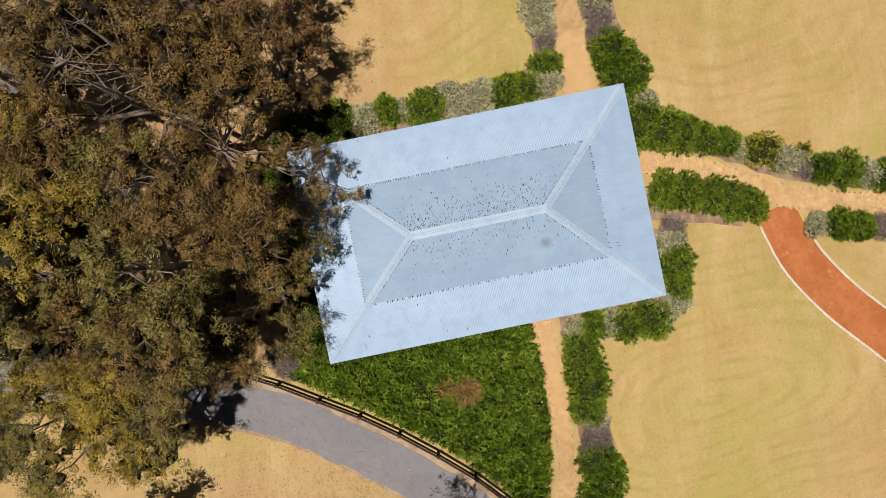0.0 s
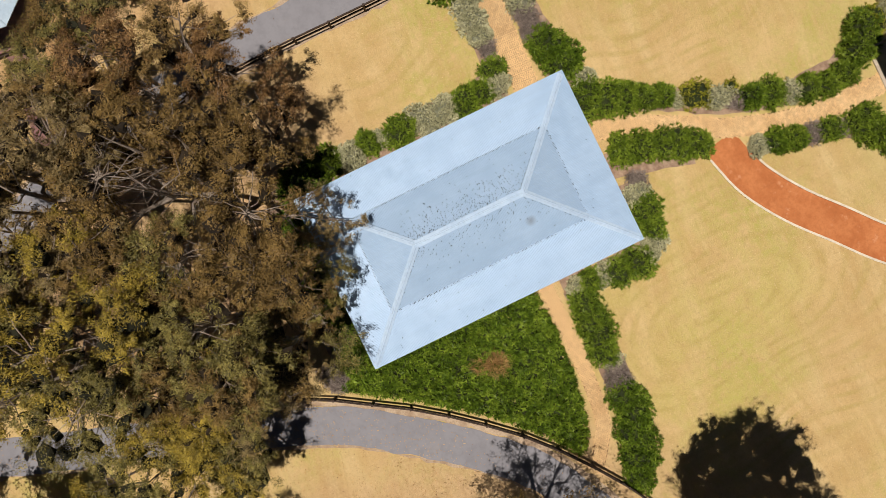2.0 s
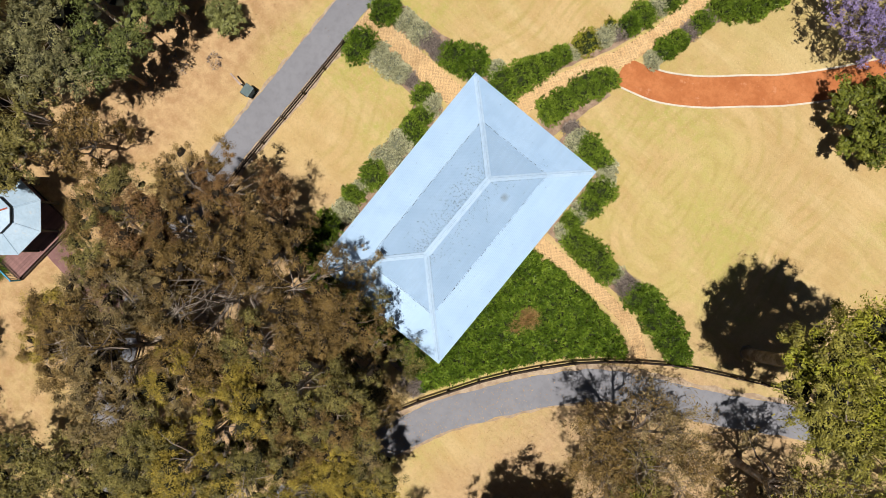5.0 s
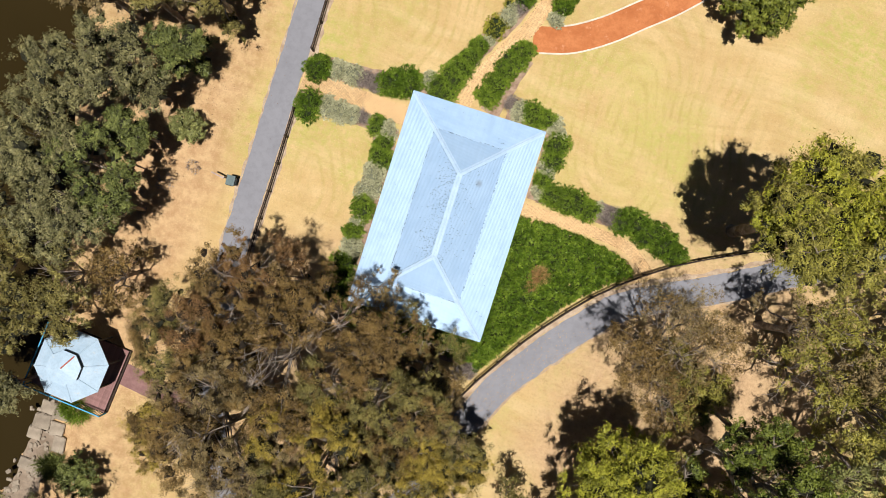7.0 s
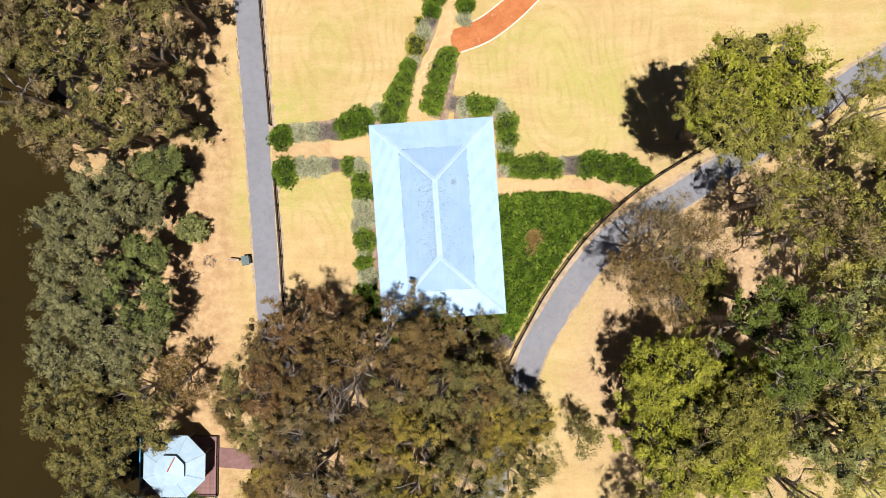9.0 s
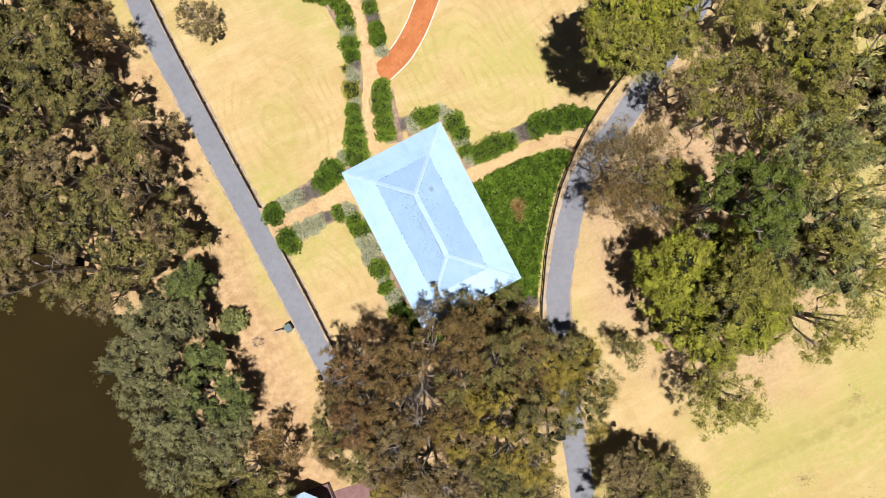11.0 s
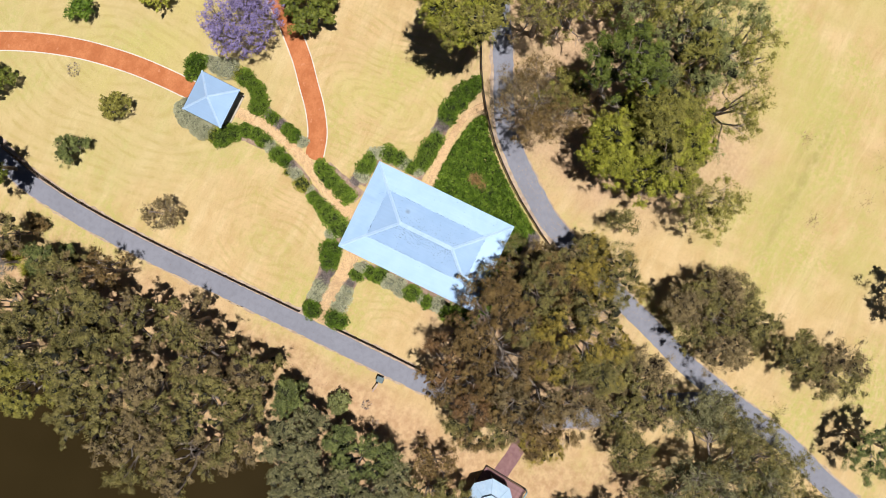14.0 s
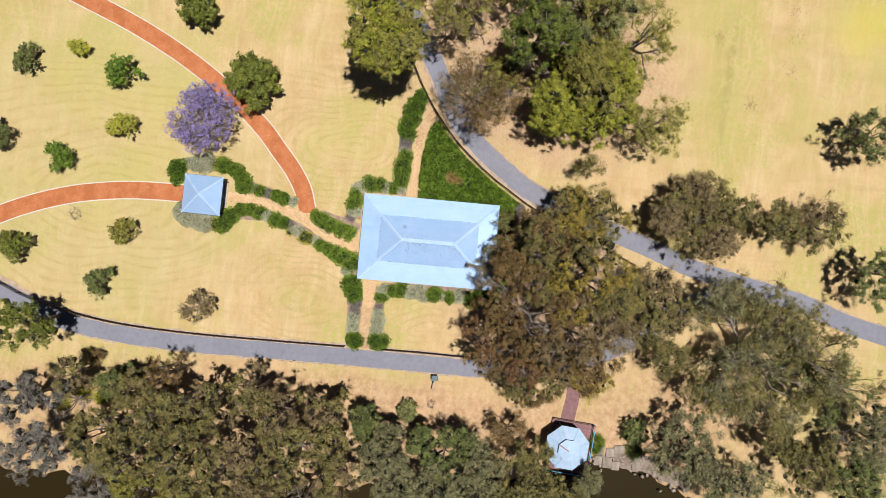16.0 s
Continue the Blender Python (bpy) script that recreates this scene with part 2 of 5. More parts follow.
M = {
    "ground": material("dry_grass", ground_build),
    "asphalt": material("asphalt", plain_build((0.216, 0.218, 0.245), (0.240, 0.243, 0.272), 0.25, 0.9, 0, 0.2, 0.005, fleck=(0.262, 0.254, 0.268))),
    "red": material("red_gravel", plain_build((0.41, 0.135, 0.046), (0.52, 0.195, 0.074), 0.6, 0.95, 0, 0.4, 0.01, fleck=(0.58, 0.27, 0.14))),
    "kerb": material("cream_concrete", plain_build((0.58, 0.52, 0.42), (0.70, 0.64, 0.53), 1.5, 0.9)),
    "brick": material("clay_paver", plain_build((0.56, 0.365, 0.178), (0.67, 0.47, 0.25), 0.6, 0.85, 0, 0.3, 0.004, island=0.13, per_object=0.12, fleck=(0.72, 0.52, 0.28))),
    "joint": material("paver_sand", plain_build((0.17, 0.095, 0.05), (0.26, 0.15, 0.08), 0.9, 0.95)),
    "verge": material("gravel_verge", plain_build((0.36, 0.26, 0.18), (0.52, 0.41, 0.30), 1.6, 0.95, 0, 0.7, 0.03)),
    "soil": material("garden_mulch", plain_build((0.26, 0.17, 0.12), (0.44, 0.32, 0.23), 1.8, 0.95, 0, 0.8, 0.03)),
    "roof": material("zinc_roof", roof_build),
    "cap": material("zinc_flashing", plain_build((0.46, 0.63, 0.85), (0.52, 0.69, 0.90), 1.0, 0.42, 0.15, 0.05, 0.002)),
    "white": material("white_sheet", plain_build((0.40, 0.54, 0.68), (0.47, 0.61, 0.75), 0.8, 0.45, 0.05, 0.03, 0.002, fleck=(0.60, 0.60, 0.58))),
    "wall": material("rendered_wall", plain_build((0.52, 0.45, 0.36), (0.60, 0.53, 0.43), 1.0, 0.85)),
    "slab": material("concrete_slab", plain_build((0.40, 0.34, 0.27), (0.52, 0.45, 0.36), 1.0, 0.9)),
    "rail": material("dark_stained_timber", plain_build((0.035, 0.022, 0.017), (0.065, 0.043, 0.033), 3.0, 0.75, 0, 0.3, 0.006)),
    "deck": material("maroon_decking", plain_build((0.20, 0.105, 0.10), (0.27, 0.15, 0.14), 1.5, 0.8, per_object=0.12)),
    "blue": material("blue_painted_steel", plain_build((0.06, 0.36, 0.62), (0.09, 0.43, 0.70), 2.0, 0.5)),
    "dark": material("dark_painted_steel", plain_build((0.02, 0.02, 0.022), (0.035, 0.034, 0.035), 3.0, 0.6)),
    "bin": material("grey_green_plastic", plain_build((0.075, 0.115, 0.12), (0.11, 0.16, 0.165), 2.0, 0.5)),
    "post": material("weathered_post", plain_build((0.36, 0.27, 0.24), (0.50, 0.40, 0.36), 3.0, 0.85)),
    "rust": material("rust_red_paint", plain_build((0.40, 0.10, 0.07), (0.50, 0.16, 0.11), 3.0, 0.7)),
    "rock": material("sandstone", plain_build((0.26, 0.215, 0.165), (0.38, 0.32, 0.25), 1.2, 0.92, 0, 0.6, 0.03, per_object=0.15)),
    "apron": material("worn_stone", plain_build((0.20, 0.150, 0.108), (0.31, 0.245, 0.185), 0.7, 0.92, 0, 0.6, 0.03, fleck=(0.38, 0.31, 0.24))),
    "bark": material("grey_bark", plain_build((0.15, 0.115, 0.090), (0.40, 0.34, 0.29), 0.9, 0.9, 0, 0.6, 0.03)),
    "bark_dark": material("dark_bark", plain_build((0.040, 0.030, 0.024), (0.125, 0.100, 0.082), 0.9, 0.9, 0, 0.6, 0.03)),
    "roof_twig_shade": material("dark_twigs_and_shade", plain_build((0.035, 0.035, 0.04), (0.075, 0.07, 0.07), 2.0, 0.9, 0, 0)),
    "core_grey": material("silver_stem_shade", plain_build((0.13, 0.14, 0.09), (0.21, 0.215, 0.145), 3.0, 0.95)),
    "core_dry": material("dry_stem_shade", plain_build((0.10, 0.082, 0.072), (0.17, 0.14, 0.12), 3.0, 0.95)),
    "dry_leaf": material("fallen_leaves", plain_build((0.15, 0.095, 0.055), (0.30, 0.19, 0.11), 2.0, 0.9, 0, 0, island=0.4)),
    "pale_straw": material("cut_straw", plain_build((0.56, 0.42, 0.22), (0.70, 0.55, 0.32), 2.0, 0.9, 0, 0, island=0.3)),
    "water": material("river_water", water_build),
    "eu_brown": material("eucalypt_leaves_brown", leaf_build((0.042, 0.027, 0.010), (0.172, 0.112, 0.037), (0.340, 0.224, 0.074))),
    "eu_rust": material("eucalypt_leaves_rust", leaf_build((0.044, 0.023, 0.010), (0.178, 0.098, 0.037), (0.330, 0.196, 0.077))),
    "eu_dun": material("eucalypt_leaves_dun", leaf_build((0.050, 0.036, 0.017), (0.194, 0.144, 0.062), (0.385, 0.292, 0.130))),
    "eu_olive": material("eucalypt_leaves_olive", leaf_build((0.038, 0.034, 0.012), (0.165, 0.142, 0.042), (0.360, 0.310, 0.092))),
    "eu_gold": material("eucalypt_leaves_gold", leaf_build((0.074, 0.056, 0.01), (0.271, 0.206, 0.035), (0.516, 0.39, 0.066))),
    "eu_lime": material("eucalypt_leaves_lime", leaf_build((0.058, 0.060, 0.006), (0.260, 0.264, 0.026), (0.520, 0.500, 0.060))),
    "young_lime": material("young_lime_leaves", leaf_build((0.11, 0.115, 0.012), (0.36, 0.355, 0.04), (0.58, 0.55, 0.08))),
    "eu_grey": material("casuarina_leaves", leaf_build((0.043, 0.042, 0.018), (0.17, 0.161, 0.07), (0.375, 0.345, 0.15))),
    "eu_green": material("dark_green_leaves", leaf_build((0.032, 0.038, 0.011), (0.125, 0.146, 0.04), (0.281, 0.306, 0.085))),
    "eu_dark": material("deep_green_leaves", leaf_build((0.026, 0.034, 0.006), (0.104, 0.132, 0.019), (0.235, 0.270, 0.045))),
    "eu_moss": material("eucalypt_leaves_moss", leaf_build((0.056, 0.052, 0.01), (0.22, 0.201, 0.038), (0.444, 0.403, 0.08))),
    "eu_sage": material("sage_green_leaves", leaf_build((0.052, 0.056, 0.017), (0.198, 0.208, 0.066), (0.400, 0.405, 0.140))),
    "eu_ash": material("ashen_leaves", leaf_build((0.048, 0.044, 0.034), (0.172, 0.156, 0.123), (0.346, 0.316, 0.255))),
    "deep": material("fig_leaves", leaf_build((0.034, 0.044, 0.007), (0.130, 0.150, 0.020), (0.270, 0.285, 0.045))),
    "violet": material("jacaranda_blossom", leaf_build((0.140, 0.110, 0.200), (0.310, 0.250, 0.460), (0.500, 0.425, 0.700), 0.25)),
    "hedge": material("hedge_leaves", leaf_build((0.026, 0.050, 0.006), (0.136, 0.210, 0.019), (0.325, 0.420, 0.052))),
    "hedge_deep": material("hedge_leaves_deep", leaf_build((0.021, 0.044, 0.005), (0.106, 0.178, 0.015), (0.285, 0.385, 0.044))),
    "silver": material("silver_leaves", leaf_build((0.250, 0.250, 0.145), (0.490, 0.485, 0.305), (0.680, 0.660, 0.450), 0.15)),
    "mauve": material("dry_mauve_stems", leaf_build((0.160, 0.128, 0.112), (0.310, 0.258, 0.230), (0.470, 0.400, 0.355), 0.1)),
    "tan_stem": material("dry_tan_stems", leaf_build((0.25, 0.150, 0.063), (0.50, 0.310, 0.126), (0.70, 0.48, 0.210), 0.1)),
    # lump colours: the shade deep in a crown, put into the base colour
    "shade_brown": material("crown_shade_brown", plain_build((0.014, 0.010, 0.006), (0.030, 0.021, 0.012), 2.0, 0.95)),
    "shade_green": material("crown_shade_green", plain_build((0.010, 0.011, 0.006), (0.024, 0.024, 0.012), 2.0, 0.95)),
    "shade_violet": material("crown_shade_grey", plain_build((0.07, 0.055, 0.07), (0.12, 0.10, 0.13), 2.0, 0.95)),
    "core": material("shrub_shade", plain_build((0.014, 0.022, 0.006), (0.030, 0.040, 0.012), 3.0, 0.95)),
}


# ---- mesh helpers ----
def mesh_of(name, verts, faces, mats, smooth=False):
    me = bpy.data.meshes.new(name)
    me.from_pydata([tuple(v) for v in verts], [], faces)
    for m in mats if isinstance(mats, (list, tuple)) else (mats,):
        me.materials.append(M[m])
    if smooth:
        me.shade_smooth()
    return me


def quads(name, corners, mat):
    """A mesh of loose faces from an array (n, corners, 3)."""
    n, k = corners.shape[:2]
    me = bpy.data.meshes.new(name)
    me.vertices.add(k * n)
    me.vertices.foreach_set("co", np.ascontiguousarray(corners, dtype=np.float32).ravel())
    me.loops.add(k * n)
    me.loops.foreach_set("vertex_index", np.arange(k * n, dtype=np.int32))
    me.polygons.add(n)
    me.polygons.foreach_set("loop_start", np.arange(0, k * n, k, dtype=np.int32))
    me.update(calc_edges=True)
    me.materials.append(M[mat])
    return me


def part(name, data, parent, label="", at=None):
    """Links mesh data (or a bmesh and its material) as one part under a thing."""
    ob = new(name, data)
    ob.parent = parent
    if at is not None:
        ob.matrix_basis = at
    return tagged(ob, label) if label else ob


def empty(name, x, y, z=0.0, turn=0.0, **tags):
    ob = new(name)
    ob.matrix_basis = pose(x, y, z, 0, 0, turn)
    ob.empty_display_size = 0.3
    return tagged(ob, **tags)


def boxes(name, items, mat, bevel=0.0):
    """One mesh of boxes (cx, cy, cz, sx, sy, sz[, turn])."""
    bm = bmesh.new()
    for cx, cy, cz, sx, sy, sz, *turn in items:
        m = Matrix.Translation((cx, cy, cz)) @ Matrix.Rotation(radians(turn[0]) if turn else 0, 4, "Z") @ Matrix.Diagonal((sx, sy, sz, 1))
        bmesh.ops.create_cube(bm, size=1, matrix=m)
    if bevel:
        bmesh.ops.bevel(bm, geom=bm.edges[:], offset=bevel, segments=2, affect="EDGES", profile=0.7)
    me = bpy.data.meshes.new(name)
    bm.to_mesh(me)
    bm.free()
    me.materials.append(M[mat])
    return me


def spline(points, step=0.5):
    """Points every step metres along a Catmull-Rom curve through the given ones."""
    p = np.array(points, float)
    p = np.vstack([2 * p[0] - p[1], p, 2 * p[-1] - p[-2]])
    out = []
    for a, b, c, d in zip(p, p[1:], p[2:], p[3:]):
        n = max(2, int(np.linalg.norm(c - b) / (step * 0.25)))
        for t in np.linspace(0, 1, n, endpoint=False):
            out.append(0.5 * (2 * b + (c - a) * t + (2 * a - 5 * b + 4 * c - d) * t**2 + (3 * b - a - 3 * c + d) * t**3))
    out.append(p[-2])
    out = np.array(out)
    run = np.r_[0, np.cumsum(np.linalg.norm(np.diff(out, axis=0), axis=1))]
    at = np.linspace(0, run[-1], max(2, int(run[-1] / step) + 1))
    return np.stack([np.interp(at, run, out[:, k]) for k in range(out.shape[1])], 1)


def normals_of(line):
    d = np.gradient(line, axis=0)
    d /= np.linalg.norm(d, axis=1, keepdims=True)
    return np.stack([-d[:, 1], d[:, 0]], 1)


def ribbon(name, line, left, right, z, mat, thick=0.0, ragged=0.0, seed=0):
    """A strip along a line, from left to right of it, with an uneven edge and a thickness below."""
    rng = np.random.default_rng(seed)
    n = normals_of(line)
    wob = lambda: (rng.normal(0, 1, len(line)) * ragged)[:, None]  # noqa: E731
    a, b = line + n * (left + wob()), line - n * (right + wob())
    verts, faces = [], []
    for (ax, ay), (bx, by) in zip(a, b):
        verts += [(ax, ay, z), (bx, by, z), (ax, ay, z - thick), (bx, by, z - thick)]
    for i in range(len(line) - 1):
        k = 4 * i
        faces.append((k, k + 1, k + 5, k + 4))
        if thick:
            faces += [(k + 2, k, k + 4, k + 6), (k + 1, k + 3, k + 7, k + 5)]
    if thick:
        e = 4 * (len(line) - 1)
        faces += [(0, 2, 3, 1), (e, e + 1, e + 3, e + 2)]
    me = mesh_of(name, verts, faces, mat)
    bm = bmesh.new()
    bm.from_mesh(me)
    bmesh.ops.recalc_face_normals(bm, faces=bm.faces)
    if bm.faces[:] and sum(f.normal.z for f in bm.faces) < 0:
        bmesh.ops.reverse_faces(bm, faces=bm.faces)
    bm.to_mesh(me)
    bm.free()
    return me


def structure(name, data, label, category):
    return tagged(new(name, data), label, category, kind="structure")


# ---- ground, water ----
def shore(y):
    """Where the bank meets the water, by y."""
    return np.interp(y, [-200, -60, -40, -33, -29, -24, -20, -14, -6, 10, 25, 45, 200],
                     [-30, -29, -29, -27.8, -25.6, -24.6, -25.2, -27.5, -28.5, -31, -31.5, -32, -36]) + 0.35 * np.sin(1.7 * y) + 0.2 * np.sin(4.1 * y + 1)


ticks = np.r_[-900, -500, -250, -140, -90, np.arange(-70, 70.1, 0.8), 90, 140, 250, 500, 900]
gx, gy = np.meshgrid(ticks, ticks, indexing="ij")
inland = gx - shore(gy)
rise = np.clip(inland / 2.2, -1.2, 1)
gz = np.where(rise < 1, -0.75 + 0.75 * np.sin(np.clip(rise, -1, 1) * math.pi / 2), 0.0) - np.where(inland < -2, 0.8, 0)
side = len(ticks)
faces = [(i * side + j, (i + 1) * side + j, (i + 1) * side + j + 1, i * side + j + 1) for i in range(side - 1) for j in range(side - 1)]
ground = structure("ground", mesh_of("ground", np.stack([gx, gy, gz], -1).reshape(-1, 3), faces, "ground", True), "dry straw-coloured mown lawn with greener and bare patches", "ground")
wx = [-900, -200, -60, -45, -35, -22]
wverts = [(x, y, -0.62) for x in wx for y in (-900, -100, -40, 0, 40, 100, 900)]
wfaces = [(i * 7 + j, (i + 1) * 7 + j, (i + 1) * 7 + j + 1, i * 7 + j + 1) for i in range(5) for j in range(6)]
water = structure("water", mesh_of("water", wverts, wfaces, "water"), "dark brown still river water beside the bank", "river")

# ---- roads and paths ----
EAST_ROAD = spline([(62, 22.6), (46, 14.8), (37, 10.0), (28, 5.0), (21, 1.0), (17.2, -0.9), (14.2, -2.7), (11.5, -5.5), (9.0, -8.8), (7.15, -11.6), (5.0, -16.8), (2.9, -22.6), (1.7, -26.2), (-0.3, -31.8), (-1.6, -37.2), (-3.2, -44.8), (-5.9, -53.6), (-9.5, -74)], 0.5)
WEST_ROAD = spline([(-2, 68), (-9, 53), (-12.3, 45.2), (-13.8, 39.3), (-14.5, 29.7), (-14.5, 19.2), (-14.4, 8.5), (-14.4, -1), (-14.4, -7), (-13.6, -14), (-12.2, -19.5), (-9.2, -25.5), (-5.4, -30), (-2.4, -35.5)], 0.5)
structure("road_east", ribbon("road_east", EAST_ROAD, 1.08, 1.08, 0.024, "asphalt", 0.12, 0.03, 1), "curving grey asphalt path with worn edges", "road")
structure("road_west", ribbon("road_west", WEST_ROAD, 0.86, 1.12, 0.02, "asphalt", 0.12, 0.03, 2), "straight grey asphalt path beside the fence", "road")
for n, (line, a, b, seed) in enumerate(((EAST_ROAD[:150], -1.06, 1.42, 3), (WEST_ROAD[:170], 1.4, -0.84, 4), (EAST_ROAD, 1.22, -1.06, 5), (WEST_ROAD, -1.1, 1.28, 6))):
    structure("trim_%d" % (n + 1), ribbon("verge", line, a, b, 0.008 + 0.002 * n, "verge", 0.05, 0.07, seed), "pale gravel verge along the asphalt path", "verge")

RED_A = spline([(2.15, 14.75), (3.2, 15.0), (5.0, 15.6), (7.2, 17.0), (9.3, 18.8), (11.7, 20.9), (15, 24.6), (18.6, 29.7), (21.8, 35.5), (24.6, 41.9), (27.5, 50), (30, 62)], 0.5)
RED_B = spline([(3.1, 28.6), (3.1, 33), (2.8, 37.5), (1.8, 43), (0, 48.4), (-2.5, 53.5), (-6, 59)], 0.5)
for k, line in enumerate((RED_A, RED_B)):
    structure("path_%d" % (k + 1), ribbon("red_path", line, 0.98, 0.98, 0.02, "red", 0.08, 0.0), "brick-red gravel path between cream kerbs", "path")
    for e, (a, b) in enumerate(((1.11, -0.985), (-0.985, 1.11))):
        structure("kerb_%d" % (2 * k + e + 1), ribbon("kerb", line[(3, 1)[e]:] if k == 0 else line, a, b, 0.05, "kerb", 0.15), "narrow cream concrete kerb beside red path", "kerb")

BRICK_N = spline([(-1.7, 6.6), (-1.3, 9.1), (-0.85, 10.6), (-0.15, 12.1), (0.7, 13.7), (1.55, 15.2), (2.15, 16.8), (2.65, 18.4), (3.0, 20.2), (3.2, 22), (3.2, 24.8)], 0.25)
BRICK_W = spline([(-4.6, 6.3), (-8, 6.45), (-11, 6.6), (-13.4, 6.6)], 0.25)
BRICK_E = spline([(4.6, 2.35), (7.6, 2.4), (9.5, 2.35), (11.9, 2.2), (13.5, 1.95), (14.8, 1.2), (15.8, 0.4)], 0.25)
PATHS = (("brick_path_1", BRICK_N, 0.58), ("brick_path_2", BRICK_W, 0.74), ("brick_path_3", BRICK_E, 0.44))
beds = {}
for name, line, half in PATHS:
    beds[name] = structure(name, ribbon(name, line, half - 0.03, half - 0.03, 0.022, "joint", 0.1, 0.0, 9), "herringbone clay brick garden path dusted with sand", "path")


# ---- fences ----
def fence(name, line, label):
    """A post and two-rail timber fence along a line, posts every 2.1 m."""
    run = spline(line, 2.1)
    thing = empty(name, *run[0], label=label, category="fence")
    sx, sy = run[0]
    post = boxes("post", [(0, 0, 0.5, 0.13, 0.13, 1.1)], "rail", 0.015)
    for i, (x, y) in enumerate(run):
        part("post", post, thing, at=pose(x - sx, y - sy, 0, 0, 0, 7 * math.sin(5 * i)))
    for (x, y), (u, v) in zip(run, run[1:]):
        long, turn = math.hypot(u - x, v - y), math.degrees(math.atan2(v - y, u - x))
        for z in (0.5, 0.95):
            part("rail", boxes("rail", [(0, 0, 0, long - 0.01, 0.075, 0.14)], "rail", 0.012), thing, at=pose((x + u) / 2 - sx, (y + v) / 2 - sy, z, 0, 0, turn))
    return thing


fence("timber_fence", [(-8.6, 52), (-11.0, 46.3), (-12.8, 37.5), (-13.35, 28), (-13.35, 18), (-13.25, 8.9)], "dark-stained two-rail timber fence beside the grey path")
fence("timber_fence", [(-13.2, 4.3), (-13.15, -1), (-13.15, -6.9), (-12.6, -13.5), (-11.2, -19), (-8.2, -24.6)], "dark-stained two-rail timber fence beside mown lawn")
fence("timber_fence", [(34, 10.8), (26.5, 6.5), (18.6, 2.45), (16.3, 1.05), (14.4, -0.35), (12.5, -1.95), (10.6, -4.0), (8.5, -6.6), (6.9, -9.05), (5.0, -12.2), (2.4, -17.8), (0.4, -22.6), (-0.5, -24.6)], "dark-stained two-rail timber fence curving round hedge bed")


# ---- pavilion ----
def corrugated(name, a, b, c, d, pitch=0.0762, depth=0.011, mat="roof"):
    """A corrugated sheet over the flat quad a b c d (a-b the eave, d-c the top): ribs run up the slope."""
    a, b, c, d = (np.array(v, float) for v in (a, b, c, d))
    along = b - a
    wide = np.linalg.norm(along)
    u = along / wide
    nrm = np.cross(u, (c + d) / 2 - (a + b) / 2)
    nrm /= np.linalg.norm(nrm)
    up = np.cross(nrm, u)
    height = (d - a) @ up
    s0, s1 = (d - a) @ u, (c - a) @ u
    n = int(wide / pitch * 4)
    verts, faces = [], []
    for i in range(n + 1):
        s = wide * i / n
        top = height
        if s0 > 0.01 and s < s0:
            top = height * s / s0
        if s1 < wide - 0.01 and s > s1:
            top = height * (wide - s) / (wide - s1)
        lift = depth * math.cos(2 * math.pi * s / pitch) / 2 * (1 if i % 2 == 0 else 1)
        for q in (0.0, 0.5, 1.0):
            verts.append(a + u * s + up * top * q + nrm * lift)
    for i in range(n):
        k = 3 * i
        for r in (0, 1):
            faces.append((k + r, k + 3 + r, k + 4 + r, k + 1 + r))
    return mesh_of(name, verts, faces, mat, True)


def capping(name, a, b, half=0.17, drop=0.05, lift=0.03, mat="cap"):
    """A folded ridge or hip cap from a to b, with a rolled crown."""
    a, b = Vector(a), Vector(b)
    along = (b - a).normalized()
    flat = Vector((along.y, -along.x, 0)).normalized()
    up = flat.cross(along)
    if up.z < 0:
        up = -up
    prof = [(-half, -drop), (-0.05, 0.0), (-0.03, 0.025), (0, 0.034), (0.03, 0.025), (0.05, 0.0), (half, -drop)]
    verts = [tuple(p + flat * s + up * (h + lift)) for p in (a, b) for s, h in prof]
    k = len(prof)
    fs = [(i, i + 1, k + i + 1, k + i) for i in range(k - 1)]
    return mesh_of(name, verts, fs, mat)


EX, EY, EZ = 4.94, 7.85, 2.6        # eaves
BX, BY, BZ = 2.62, 5.62, 2.98       # the break between verandah skirt and upper roof
RY, RZ = 2.98, 4.15                 # ridge ends


